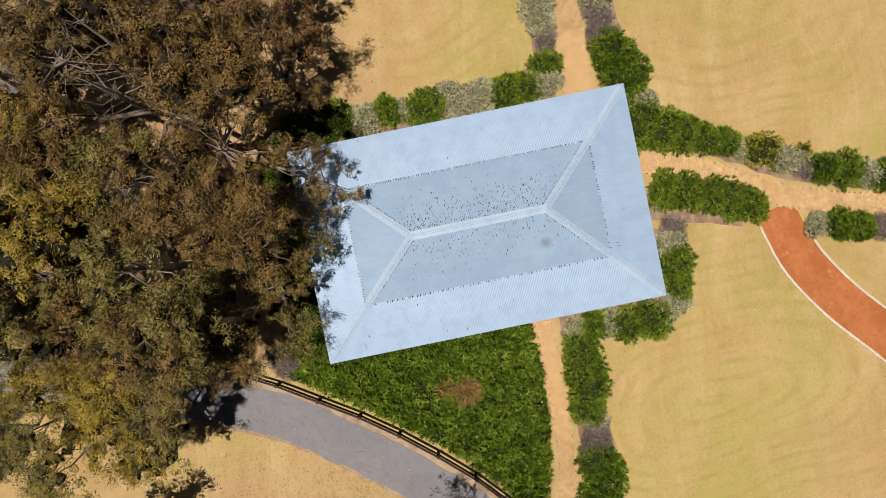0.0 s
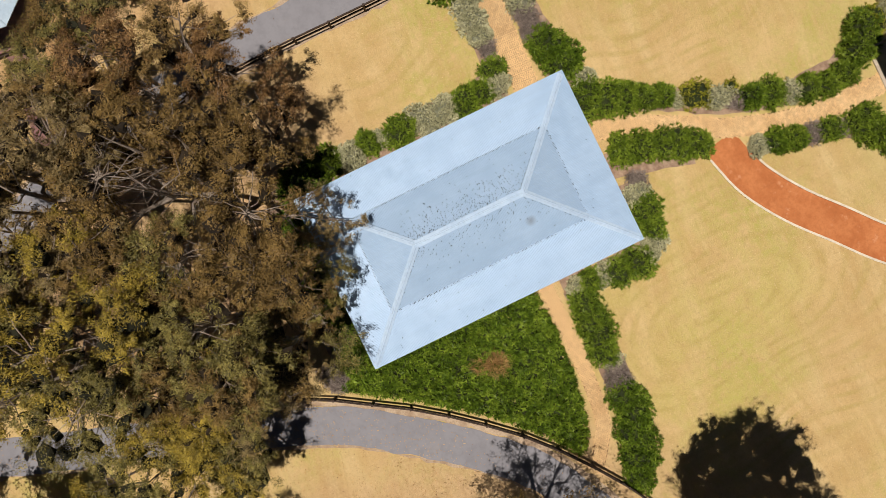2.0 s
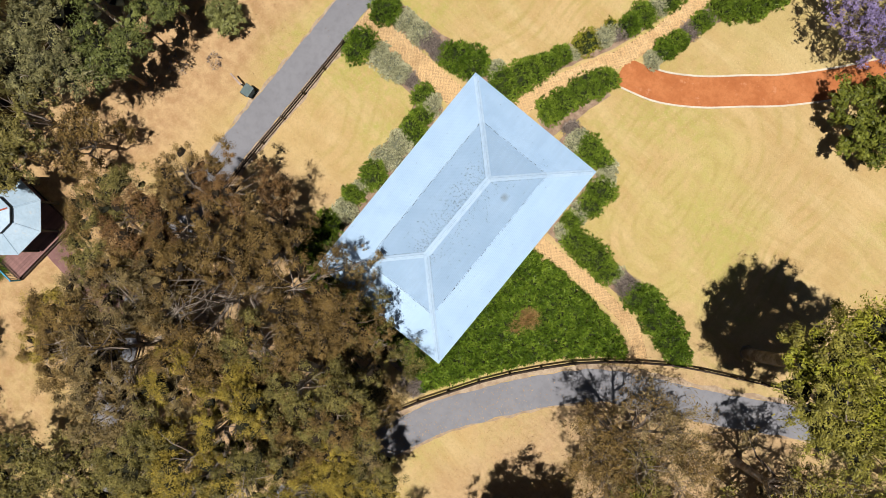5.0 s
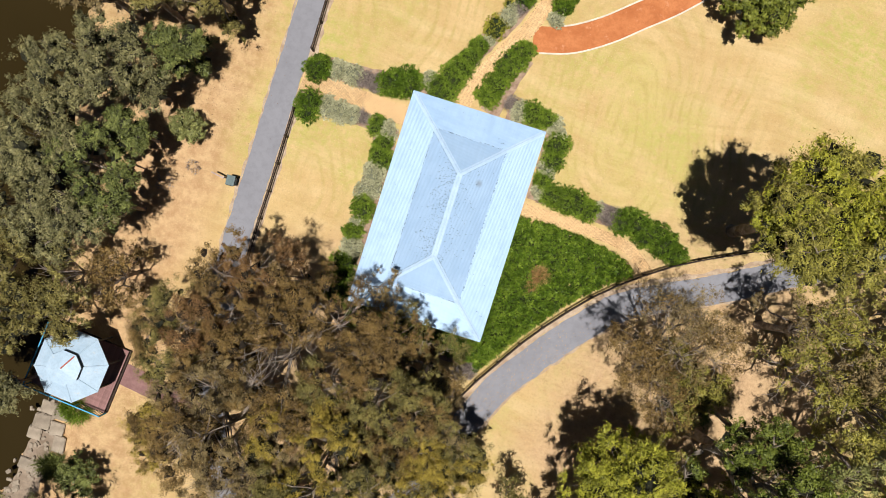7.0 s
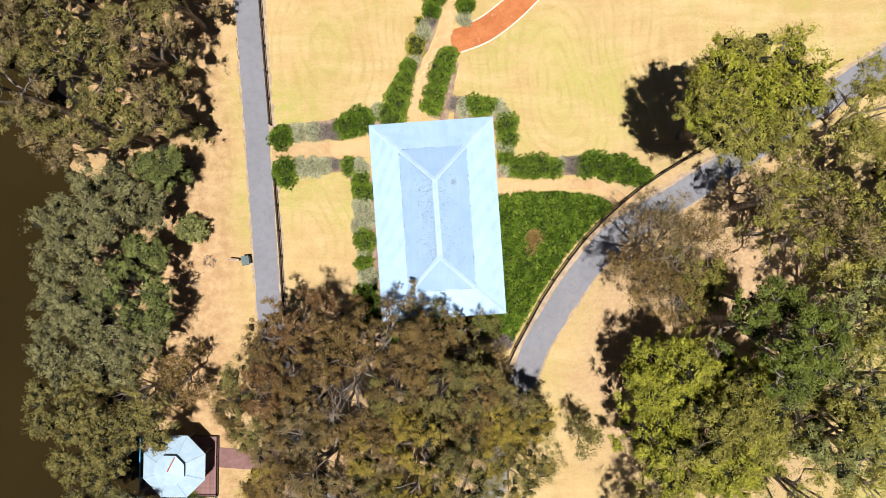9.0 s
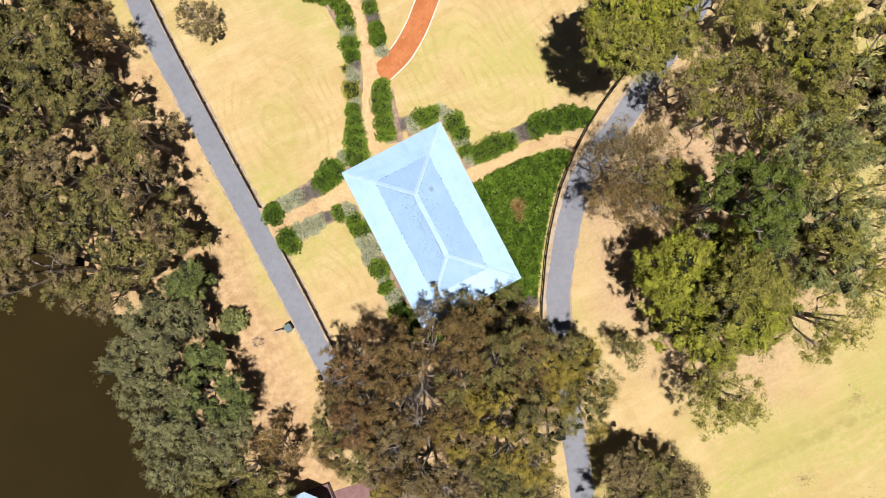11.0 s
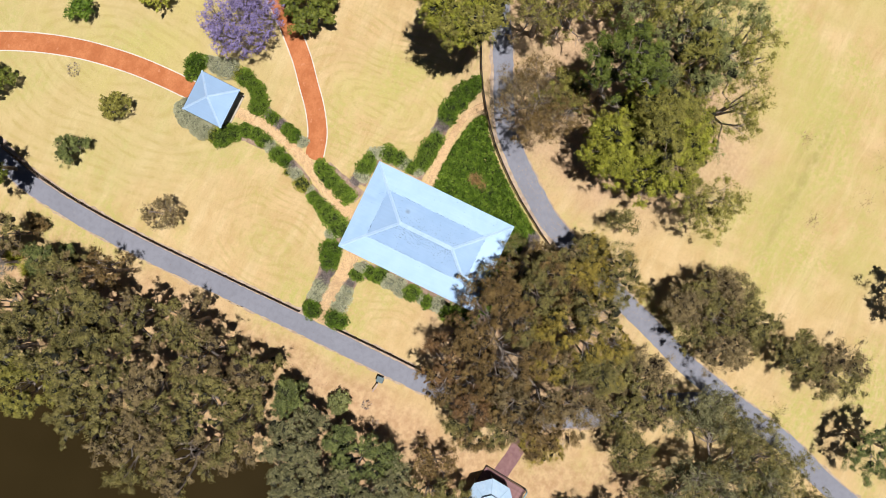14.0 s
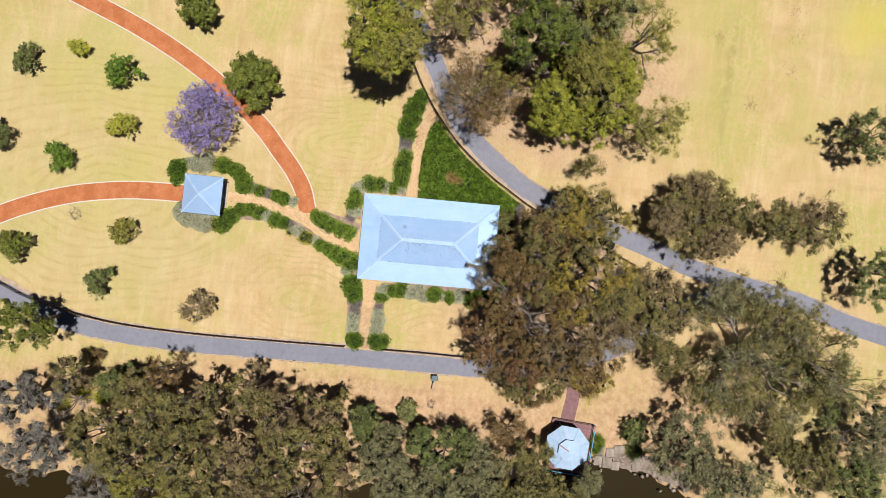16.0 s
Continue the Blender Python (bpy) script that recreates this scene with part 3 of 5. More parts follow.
def pavilion():
    thing = empty("pavilion", 0, 0, label="long garden pavilion with hipped corrugated zinc roof", category="pavilion")
    e = [(-EX, -EY, EZ), (EX, -EY, EZ), (EX, EY, EZ), (-EX, EY, EZ)]
    k = [(-BX + 0.1, -BY + 0.1, BZ), (BX - 0.1, -BY + 0.1, BZ), (BX - 0.1, BY - 0.1, BZ), (-BX + 0.1, BY - 0.1, BZ)]
    upper = [(-BX, -BY, BZ + 0.06), (BX, -BY, BZ + 0.06), (BX, BY, BZ + 0.06), (-BX, BY, BZ + 0.06)]
    r = [(0, -RY, RZ), (0, RY, RZ)]
    for i in range(4):
        j = (i + 1) % 4
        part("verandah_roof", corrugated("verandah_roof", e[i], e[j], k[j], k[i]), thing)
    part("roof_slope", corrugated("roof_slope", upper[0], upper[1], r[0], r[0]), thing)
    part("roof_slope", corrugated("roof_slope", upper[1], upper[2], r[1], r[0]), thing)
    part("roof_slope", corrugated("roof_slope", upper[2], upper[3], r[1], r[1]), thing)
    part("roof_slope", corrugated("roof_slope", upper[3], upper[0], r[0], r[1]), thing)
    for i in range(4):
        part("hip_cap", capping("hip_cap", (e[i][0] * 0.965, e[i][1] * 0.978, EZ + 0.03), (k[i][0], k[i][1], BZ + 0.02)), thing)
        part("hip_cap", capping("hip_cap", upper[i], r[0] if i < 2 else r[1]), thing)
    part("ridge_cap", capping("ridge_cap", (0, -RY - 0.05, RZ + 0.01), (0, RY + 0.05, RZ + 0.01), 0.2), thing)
    for name, x, y, sx, sy in (("gutter", EX - 0.03, 0, 0.1, 2 * EY + 0.04), ("gutter", -EX + 0.03, 0, 0.1, 2 * EY + 0.04), ("gutter", 0, EY - 0.03, 2 * EX - 0.18, 0.1), ("gutter", 0, -EY + 0.03, 2 * EX - 0.18, 0.1)):
        part(name, boxes(name, [(x, y, EZ - 0.14, sx, sy, 0.11)], "roof", 0.02), thing)
    part("floor_slab", boxes("floor_slab", [(0, 0, 0.04, 2 * EX - 0.9, 2 * EY - 0.9, 0.14)], "slab", 0.01), thing)
    part("wall", boxes("wall", [(-2.5, 0, 1.5, 0.2, 11, 2.8), (2.5, 0, 1.5, 0.2, 11, 2.8), (0, -5.4, 1.5, 4.8, 0.2, 2.8), (0, 5.4, 1.5, 4.8, 0.2, 2.8)], "wall"), thing)
    column = boxes("column", [(0, 0, 1.3, 0.12, 0.12, 2.5)], "rail", 0.01)
    for x in (-4.4, -1.5, 1.5, 4.4):
        for y in (-7.3, 7.3):
            part("column", column, thing, at=pose(x, y, 0))
    for y in (-4.4, -1.5, 1.5, 4.4):
        for x in (-4.4, 4.4):
            part("column", column, thing, at=pose(x, y, 0))
    return thing


pavilion()


def roof_height(x, y):
    """The pavilion's roof surface."""
    inside = max(abs(x) - BX, abs(y) - BY)
    if inside > 0:
        return BZ - (BZ - EZ) * min(1, inside / 2.25)
    run = min(BX - abs(x), (BY - abs(y)) * BX / (BY - RY))
    return BZ + 0.06 + (RZ - BZ - 0.06) * run / BX


def roof_litter_shade():
    """Twigs and leaves on the slopes, and dark ticks for sheet-end shadow along the break."""
    rng = np.random.default_rng(5)
    out = []
    marks = []
    # one dark sliver per corrugation stands in for the upper sheet's end shadow
    for side in range(4):
        half = BY if side < 2 else BX
        for s in np.arange(-half + 0.1, half - 0.1, 0.0762):
            if rng.random() < (0.8, 0.5, 0.85, 0.55)[side]:
                off = 0.035 + 0.02 * rng.random()
                marks.append([(-BX - off, s), (BX + off, s), (s, -BY - off), (s, BY + off)][side])
    for _ in range(620):
        x, y = -abs(rng.normal(0, 0.62)) - 0.2, rng.uniform(-RY - 0.4, RY + 1.2)
        if rng.random() < 0.25:
            x = -x
        if abs(x) < BX - 0.1 and abs(y) < BY - (BY - RY) * (1 - abs(x) / BX) ** 0.9:
            marks.append((x, y))
    for _ in range(60):
        marks.append((rng.uniform(-EX, EX), rng.uniform(-EY, EY)))
    for sx, sy in ((-1, -1), (1, -1), (1, 1), (-1, 1)):
        # a row of dark ticks beside each upper hip cap, thickest on the west
        for q in np.arange(0.04, 0.97, 0.024):
            if rng.random() < (0.9 if sx < 0 else 0.55):
                marks.append((sx * (BX * (1 - q) - 0.05 * rng.random()), sy * (BY - (BY - RY) * q - 0.29)))
    for x, y in marks:
        ends = abs(y) - RY > (BY - RY) * (1 - abs(x) / BX) if max(abs(x) - BX, abs(y) - BY) < 0 else abs(y) - BY > abs(x) - BX
        u = np.array([rng.normal(0, 0.1), 1.0, 0]) if ends else np.array([1.0, rng.normal(0, 0.1), 0])
        v = np.array([-u[1], u[0], 0])
        a, b = rng.uniform(0.018, 0.05), rng.uniform(0.006, 0.011)
        if 0 < max(abs(x) - BX, abs(y) - BY) < 0.08:
            a, b = rng.uniform(0.03, 0.055), rng.uniform(0.008, 0.013)
        pts = []
        for s, q in ((-a, -b), (a, -b), (a, b), (-a, b)):
            p = np.array([x, y, 0]) + u * s + v * q
            p[2] = roof_height(p[0], p[1]) + 0.022
            pts.append(p)
        out.append(pts)
    tagged(new("roof_leaf_litter", quads("roof_leaf_litter", np.array(out), "roof_twig_shade")), "dark dry twigs and leaves on roof, with ticks for sheet-end shadow", "leaf litter", kind="stuff")


roof_litter_shade()


# ---- kiosk, gazebo ----
def kiosk():
    thing = empty("shelter", 3.07, 26.6, turn=-1.0, label="small open shelter with pale pyramid roof", category="shelter")
    s, z, top = 2.24, 2.4, 3.75
    corner = [(-s, -s, z), (s, -s, z), (s, s, z), (-s, s, z)]
    for i in range(4):
        j = (i + 1) % 4
        part("roof_slope", corrugated("roof_slope", corner[i], corner[j], (0, 0, top), (0, 0, top)), thing)
        part("hip_cap", capping("hip_cap", corner[i], (0, 0, top), 0.13), thing)
    part("fascia", boxes("fascia", [(0, s, z - 0.07, 2 * s, 0.05, 0.14), (0, -s, z - 0.07, 2 * s, 0.05, 0.14), (s, 0, z - 0.07, 0.05, 2 * s - 0.1, 0.14), (-s, 0, z - 0.07, 0.05, 2 * s - 0.1, 0.14)], "dark"), thing)
    part("floor_slab", boxes("floor_slab", [(0, 0, 0.03, 4.2, 4.3, 0.12)], "slab", 0.01), thing)
    column = boxes("column", [(0, 0, 1.2, 0.12, 0.12, 2.3)], "dark", 0.01)
    for x in (-1.9, 1.9):
        for y in (-2.1, 2.1):
            part("column", column, thing, at=pose(x, y, 0))
    part("bench", boxes("bench", [(-1.3, 0, 0.45, 0.4, 2.6, 0.06), (-1.3, -1.0, 0.25, 0.3, 0.08, 0.36), (-1.3, 1.0, 0.25, 0.3, 0.08, 0.36)], "rail", 0.008), thing)


kiosk()


def gazebo():
    thing = empty("gazebo", -22.25, -18.15, turn=-5, label="octagonal white-roofed gazebo on a maroon riverside deck", category="gazebo")
    n, r, z, top, inner = 8, 2.66, 2.7, 3.62, 1.2
    ring = lambda rad, h, i: (rad * math.cos(math.pi / 8 + i * math.pi / 4), rad * math.sin(math.pi / 8 + i * math.pi / 4), h)  # noqa: E731
    for i in range(n):
        a, b = ring(r, z, i), ring(r, z, i + 1)
        c, d = ring(inner, top - 0.2, i + 1), ring(inner, top - 0.2, i)
        low = [(*v[:2], v[2] - 0.05) for v in (a, b, c, d)]
        part("roof_panel", mesh_of("roof_panel", [a, b, c, d, *low], [(0, 1, 2, 3), (7, 6, 5, 4), (0, 4, 5, 1), (1, 5, 6, 2), (2, 6, 7, 3), (3, 7, 4, 0)], "white"), thing)
        part("roof_rib", capping("roof_rib", a, d, 0.05, 0.01, 0.004, "white"), thing)
        cx, cy, _ = ring(2.4, 0, i)
        part("column", boxes("column", [(cx, cy, 1.45, 0.11, 0.11, 2.5)], "dark", 0.01), thing)
    lantern = [ring(inner + 0.02, top - 0.22, i) for i in range(n)] + [ring(inner + 0.02, top + 0.1, i) for i in range(n)]
    part("lantern_band", mesh_of("lantern_band", lantern, [(i, (i + 1) % n, n + (i + 1) % n, n + i) for i in range(n)], "dark"), thing)
    cap = [ring(inner + 0.05, top + 0.12, i) for i in range(n)] + [(0, 0, top + 0.56)]
    part("lantern_roof", mesh_of("lantern_roof", cap + [ring(inner + 0.05, top + 0.08, i) for i in range(n)],
         [(i, (i + 1) % n, n) for i in range(n)] + [(i, n + 1 + i, n + 1 + (i + 1) % n, (i + 1) % n) for i in range(n)], "white"), thing)
    part("lantern_flashing", capping("lantern_flashing", (0.42, 1.05, top + 0.13), (0.03, 0.06, top + 0.56), 0.05, 0.0, 0.02, "rust"), thing)
    # deck: boards, rim and railing
    x0, x1, y0, y1 = -3.35, 2.68, -3.2, 1.75
    board = boxes("board", [(0, 0, 0.3, 0.185, y1 - y0, 0.05)], "deck", 0.004)
    for i in range(int((x1 - x0) / 0.19)):
        part("board", board, thing, at=pose(x0 + 0.095 + 0.19 * i, (y0 + y1) / 2, 0))
    part("deck_frame", boxes("deck_frame", [((x0 + x1) / 2, y, 0.12, x1 - x0, 0.08, 0.3) for y in (y0 + 0.02, y1 - 0.02)] + [(x, (y0 + y1) / 2, 0.12, 0.08, y1 - y0 - 0.14, 0.3) for x in (x0 + 0.02, x1 - 0.02)], "rail"), thing)
    for x in (x0 + 0.15, -1.6, 0.2, x1 - 0.15):
        for y in (y0 + 0.15, 0, y1 - 0.15):
            part("pile", boxes("pile", [(x, y, -0.65, 0.16, 0.16, 1.4)], "rail", 0.01), thing)
    sides = (((x0, y0), (x1, y0)), ((x0, y1), (x0, y0)))
    for (ax, ay), (bx, by) in sides:
        long, turn = math.hypot(bx - ax, by - ay), math.degrees(math.atan2(by - ay, bx - ax))
        base = part("railing", boxes("railing", [(0, 0, 0.42, long, 0.04, 0.04), (0, 0, 1.2, long, 0.04, 0.04)], "dark"), thing, at=pose((ax + bx) / 2, (ay + by) / 2, 0, 0, 0, turn))
        part("top_rail", boxes("top_rail", [(0, 0, 1.33, long + 0.06, 0.075, 0.05)], "blue", 0.012), base, "bright blue top rail")
        bar = boxes("baluster", [(0, 0, 0.8, 0.022, 0.022, 0.8)], "dark")
        for i in range(int(long / 0.14)):
            part("baluster", bar, base, at=pose(-long / 2 + 0.07 + 0.14 * i, 0, 0))
        for i in range(4):
            part("rail_post", boxes("rail_post", [(0, 0, 0.85, 0.07, 0.07, 1.1)], "blue", 0.008), base, at=pose(-long / 2 + long * i / 3, 0, 0))


gazebo()
structure("deck_path", ribbon("deck_path", spline([(-19.8, -18.4), (-17.6, -18.75), (-15.2, -19.0), (-12.9, -19.3)], 0.4), 0.82, 0.82, 0.03, "deck", 0.08, 0.02, 12), "maroon paved path leading to the gazebo deck", "path")


# ---- litter bin ----
def litter_bin():
    thing = empty("wheelie_bin", -15.97, -2.22, turn=4, label="grey-green wheeled litter bin on a steel stand", category="bin")
    bm = bmesh.new()
    low = [bm.verts.new(v) for v in ((-0.22, -0.25, 0.08), (0.22, -0.25, 0.08), (0.22, 0.25, 0.08), (-0.22, 0.25, 0.08))]
    high = [bm.verts.new(v) for v in ((-0.28, -0.33, 0.98), (0.28, -0.33, 0.98), (0.28, 0.36, 0.98), (-0.28, 0.36, 0.98))]
    bm.faces.new(low[::-1])
    for i in range(4):
        bm.faces.new((low[i], low[(i + 1) % 4], high[(i + 1) % 4], high[i]))
    bm.faces.new(high)
    bmesh.ops.bevel(bm, geom=bm.edges[:], offset=0.03, segments=2, affect="EDGES")
    me = bpy.data.meshes.new("body")
    bm.to_mesh(me)
    bm.free()
    me.materials.append(M["bin"])
    part("body", me, thing)
    part("lid", boxes("lid", [(0, 0.02, 1.02, 0.62, 0.76, 0.07)], "bin", 0.025), thing, "slightly domed plastic lid")
    part("lid_handle", boxes("lid_handle", [(0, -0.36, 1.03, 0.5, 0.05, 0.05)], "dark", 0.01), thing)
    for x in (-0.26, 0.26):
        bm = bmesh.new()
        bmesh.ops.create_cone(bm, cap_ends=True, segments=16, radius1=0.1, radius2=0.1, depth=0.05, matrix=Matrix.Translation((x, 0.3, 0.1)) @ Matrix.Rotation(math.pi / 2, 4, "Y"))
        me = bpy.data.meshes.new("wheel")
        bm.to_mesh(me)
        bm.free()
        me.materials.append(M["dark"])
        part("wheel", me, thing)
    stand = empty("bin_stand", -16.5, -2.12, turn=15, label="weathered timber post with a raised cross rail", category="post")
    part("post", boxes("post", [(0, 0, 0.55, 0.11, 0.11, 1.2)], "post", 0.012), stand)
    part("cross_rail", boxes("cross_rail", [(-0.42, 0.12, 1.16, 1.0, 0.11, 0.09, -24)], "post", 0.015), stand)
    part("bracket", boxes("bracket", [(0.12, -0.05, 0.85, 0.34, 0.04, 0.05, -12)], "dark", 0.006), stand)


litter_bin()


# ---- planting ----
def tubes(name, runs, mat, sides=5):
    """Tapered round limbs: each run is a list of (point, radius)."""
    verts, faces = [], []
    turn = [(math.cos(2 * math.pi * k / sides), math.sin(2 * math.pi * k / sides)) for k in range(sides)]
    for run in runs:
        base = len(verts)
        for i, (p, rad) in enumerate(run):
            q = run[min(i + 1, len(run) - 1)][0] - run[max(i - 1, 0)][0]
            q = q / (np.linalg.norm(q) + 1e-9)
            u = np.cross(q, (0.31, 0.95, 0.05) if abs(q[2]) > 0.5 else (0, 0, 1))
            u /= np.linalg.norm(u) + 1e-9
            v = np.cross(q, u)
            verts += [p + (u * c + v * s) * rad for c, s in turn]
        for i in range(len(run) - 1):
            for k in range(sides):
                a, b = base + i * sides + k, base + i * sides + (k + 1) % sides
                faces.append((a, b, b + sides, a + sides))
    return mesh_of(name, verts, faces, mat, True)


def unit(v):
    return v / (np.linalg.norm(v, axis=-1, keepdims=True) + 1e-9)


def leaf_cards(centre, axis, across, long, wide):
    """Slim tapering leaves, one triangle each, from arrays of centres, axes and widths."""
    a, w = axis * long[:, None] / 2, across * wide[:, None] / 2
    return np.stack([centre - a * 0.8 + w, centre + a, centre - a - w], 1)


PHI = (1 + 5 ** 0.5) / 2
BALL = unit(np.array([(-1, PHI, 0), (1, PHI, 0), (-1, -PHI, 0), (1, -PHI, 0), (0, -1, PHI), (0, 1, PHI), (0, -1, -PHI), (0, 1, -PHI), (PHI, 0, -1), (PHI, 0, 1), (-PHI, 0, -1), (-PHI, 0, 1)]))
BALL_FACES = np.array([(a, b, c) for a in range(12) for b in range(a + 1, 12) for c in range(b + 1, 12)
                       if max(np.linalg.norm(BALL[a] - BALL[b]), np.linalg.norm(BALL[b] - BALL[c]), np.linalg.norm(BALL[a] - BALL[c])) < 1.2])


def shade_mass(name, tips, sizes, mat, rng):
    """A small ragged lump inside each spray, coloured dark to stand in for crown shade."""
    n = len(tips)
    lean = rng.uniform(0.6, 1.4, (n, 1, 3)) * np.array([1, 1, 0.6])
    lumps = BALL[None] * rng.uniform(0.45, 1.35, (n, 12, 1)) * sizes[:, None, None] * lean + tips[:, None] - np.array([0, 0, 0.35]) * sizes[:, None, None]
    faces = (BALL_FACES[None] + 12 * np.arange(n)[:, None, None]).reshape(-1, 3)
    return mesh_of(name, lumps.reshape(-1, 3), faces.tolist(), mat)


# openings in the canopy (x, y, radius)
GAPS = [(-6.8, -12.0, 1.45), (-5.6, -10.4, 1.0), (-8.0, -15.6, 0.8), (-1.5, -15.8, 0.7), (18.7, -11.2, 1.0), (24.2, -5.6, 1.5), (-23.1, 37.9, 1.5), (-21.4, 37.6, 1.3)]


def tree(name, x, y, r, h, leaf, label, seed, thick=2.1, per=150, long=0.21, wide=0.085, ball=0.74, lobes=9, flat=0.55, low=0.42, girth=1.0, bare=0.0, side=None, accent=None, full=0.56, kind="tree", spread=False, bark="bark", skirt=0):
    """A tree: a forked trunk whose limbs end in leafy lobes made of many tight sprays. thick: sprays per square metre of crown, about; bare: share of
    sprays left as twigs; side: (angle, reach, height) of one long side limb; accent: a second leaf for some lobes; spread: bare limbs
    that carry small lobes at their ends only; skirt: how many shaded boughs hang low round the crown."""
    rng = np.random.default_rng(seed)
    thing = empty(name, x, y, label=label, category=kind)
    fork = np.array([rng.normal(0, 0.05 * r), rng.normal(0, 0.05 * r), h * low * 0.8])
    stout = 0.02 * h * girth
    part("trunk", tubes("trunk", [[(np.array([0.0, 0.0, -0.2]), stout * 1.5), (np.array([0.02 * r, 0, 0.6]), stout * 1.15), (fork * 0.6, stout * 1.0), (fork, stout * 0.85), (fork + np.array([0, 0, 0.3]), stout * 0.4)]], bark, 8), thing)
    tips, tints, twigs, finer, aims = [], [], [], [], []
    spin = rng.uniform(0, 6.28)
    forks = []
    for k in range(lobes + skirt):
        ang = spin + k * 2.4 + rng.normal(0, 0.25)
        out = 0.0 if k == 0 else r * (0.40 + 0.34 * ((k * 0.618) % 1.0))
        size = r * rng.uniform(0.30, 0.46) * (1.1 if k == 0 else 1.0)
        top = h * (1.0 - 0.30 * (out / r) ** 2) * rng.uniform(0.86, 1.0)
        if spread:
            out, size, top = r * (0.06 + 0.9 * ((k * 0.7549) % 1.0) ** 0.62), min(r * rng.uniform(0.11, 0.19), 1.5), h * rng.uniform(0.5, 0.9)
        if k >= lobes:
            ang, out, size, top = spin + (k - lobes) * 6.28 / skirt + rng.normal(0, 0.2), r * rng.uniform(0.55, 0.95), r * rng.uniform(0.2, 0.32), h * rng.uniform(0.28, 0.5)
        if side is not None and k == 1:
            ang, out, size, top = side[0], side[1], 1.9, side[2]
        c = np.array([out * math.cos(ang), out * math.sin(ang), top - size * flat * 1.2])
        fat = 0.0105 * h * girth * rng.uniform(0.75, 1.2)
        root = fork - np.array([0, 0, 0.2])
        if k > (14 if spread else 5):
            # later limbs leave the nearest earlier one
            near = min(forks, key=lambda f: np.linalg.norm(f - c))
            root, fat = near, fat * 0.72
        sway = rng.normal(0, 0.12, 3) * np.linalg.norm((c - root)[:2]) * np.array([1, 1, 0.2])
        mid = root * 0.5 + c * 0.5 + sway - np.array([0, 0, 0.04 * h])
        quarter = root * 0.75 + mid * 0.25 + np.array([0, 0, 0.03 * h])
        if k < 14:
            forks.append(mid)
        part("limb", tubes("limb", [[(root, fat * 1.25), (quarter, fat * 1.05), (mid, fat * 0.75), (mid * 0.4 + c * 0.6 + rng.normal(0, 0.04 * size + 0.03, 3), fat * 0.5), (c, fat * 0.32), (c + unit(c - mid) * size * 0.6, fat * 0.12)]], bark, 6), thing)
        own_side = side is not None and k == 1
        count = max(5, int(thick * size * size * (5 if own_side else 1.9)))
        d = unit(rng.normal(0, 1, (count, 3)))
        d[:, 2] = np.abs(d[:, 2]) * 1.2 - 0.45
        ends = c + d * (size * rng.uniform(0.5, 1.12, count))[:, None] * np.array([1, 1, flat * 1.4])
        inland = np.ones(count, bool)
        for gx, gy, gr in GAPS:
            inland &= np.hypot(ends[:, 0] + x - gx, ends[:, 1] + y - gy) > gr
        for e in ends[::3] if own_side else ends:
            reach = rng.uniform(0.25, 1.2)
            start = mid * (1 - reach) + c * reach
            bend = start * 0.45 + e * 0.55 + rng.normal(0, 0.16, 3) + np.array([0, 0, -0.1])
            twigs.append([(start, fat * 0.26), (start * 0.6 + bend * 0.4 + rng.normal(0, 0.07, 3), fat * 0.2 + 0.004), (bend, fat * 0.13 + 0.006), (e, 0.007)])
        keep = (rng.random(count) >= (0.22 if own_side else bare)) & inland
        tips.append(ends[keep])
        aims.append(unit((ends - c * np.array([1, 1, 0.9]))[keep]))
        finer.append(np.full(keep.sum(), 0.6 if own_side else 1.0))
        tints.append(np.full(keep.sum(), 1 if accent and (own_side or rng.random() < 0.5) else 0))
    tips, tints, finer, aims = np.concatenate(tips), np.concatenate(tints), np.concatenate(finer), np.concatenate(aims)
    tagged(part("twig", tubes("twig", twigs, bark, 4), thing), kind="stuff")
    girths = rng.uniform(0.5, 1.3, len(tips)) * ball * finer
    # each tip carries a tuft of small sprays, and each spray a fan of leaves
    fan = np.maximum(2, np.round(rng.uniform(4.5, 8.5, len(tips)) * finer ** 0.5).astype(int))
    tuft = np.repeat(np.arange(len(tips)), fan)
    push = unit(rng.normal(0, 1, (len(tuft), 3)) * np.array([1, 1, 0.6]) + aims[tuft] * 0.45 + np.array([0, 0, 0.25]))
    spot = tips[tuft] + push * (girths[tuft] * rng.uniform(0.35, 1.12, len(tuft)))[:, None] * np.array([1, 1, 0.75])
    span = girths[tuft] * rng.uniform(0.26, 0.48, len(tuft))
    n = np.maximum(4, (0.235 * per * rng.uniform(0.6, 1.4, len(tuft)) * finer[tuft] ** 1.3).astype(int))
    own = np.repeat(np.arange(len(tuft)), n)
    m = len(own)
    out = unit(rng.normal(0, 1, (m, 3)) + np.array([0, 0, 0.45]))
    far = rng.random(m) ** 0.4 * 0.95 + np.abs(rng.normal(0, 0.2, m))
    centre = spot[own] + (out * np.array([1, 1, 0.7]) + push[own] * rng.uniform(-0.6, 0.9, (m, 1))) * (far * span[own])[:, None]
    face = unit(out * 0.75 + push[own] * 0.35 + np.array([0, 0, 0.35]) + rng.normal(0, 0.38, (m, 3)))
    axis = unit(np.cross(face, np.cross(push[own] * 1.2 + rng.normal(0, 0.5, (m, 3)), face)))
    across = np.cross(face, axis)
    cards = leaf_cards(centre, axis, across, 0.9 * long * rng.uniform(0.6, 1.4, m), 0.85 * wide * rng.uniform(0.6, 1.35, m))
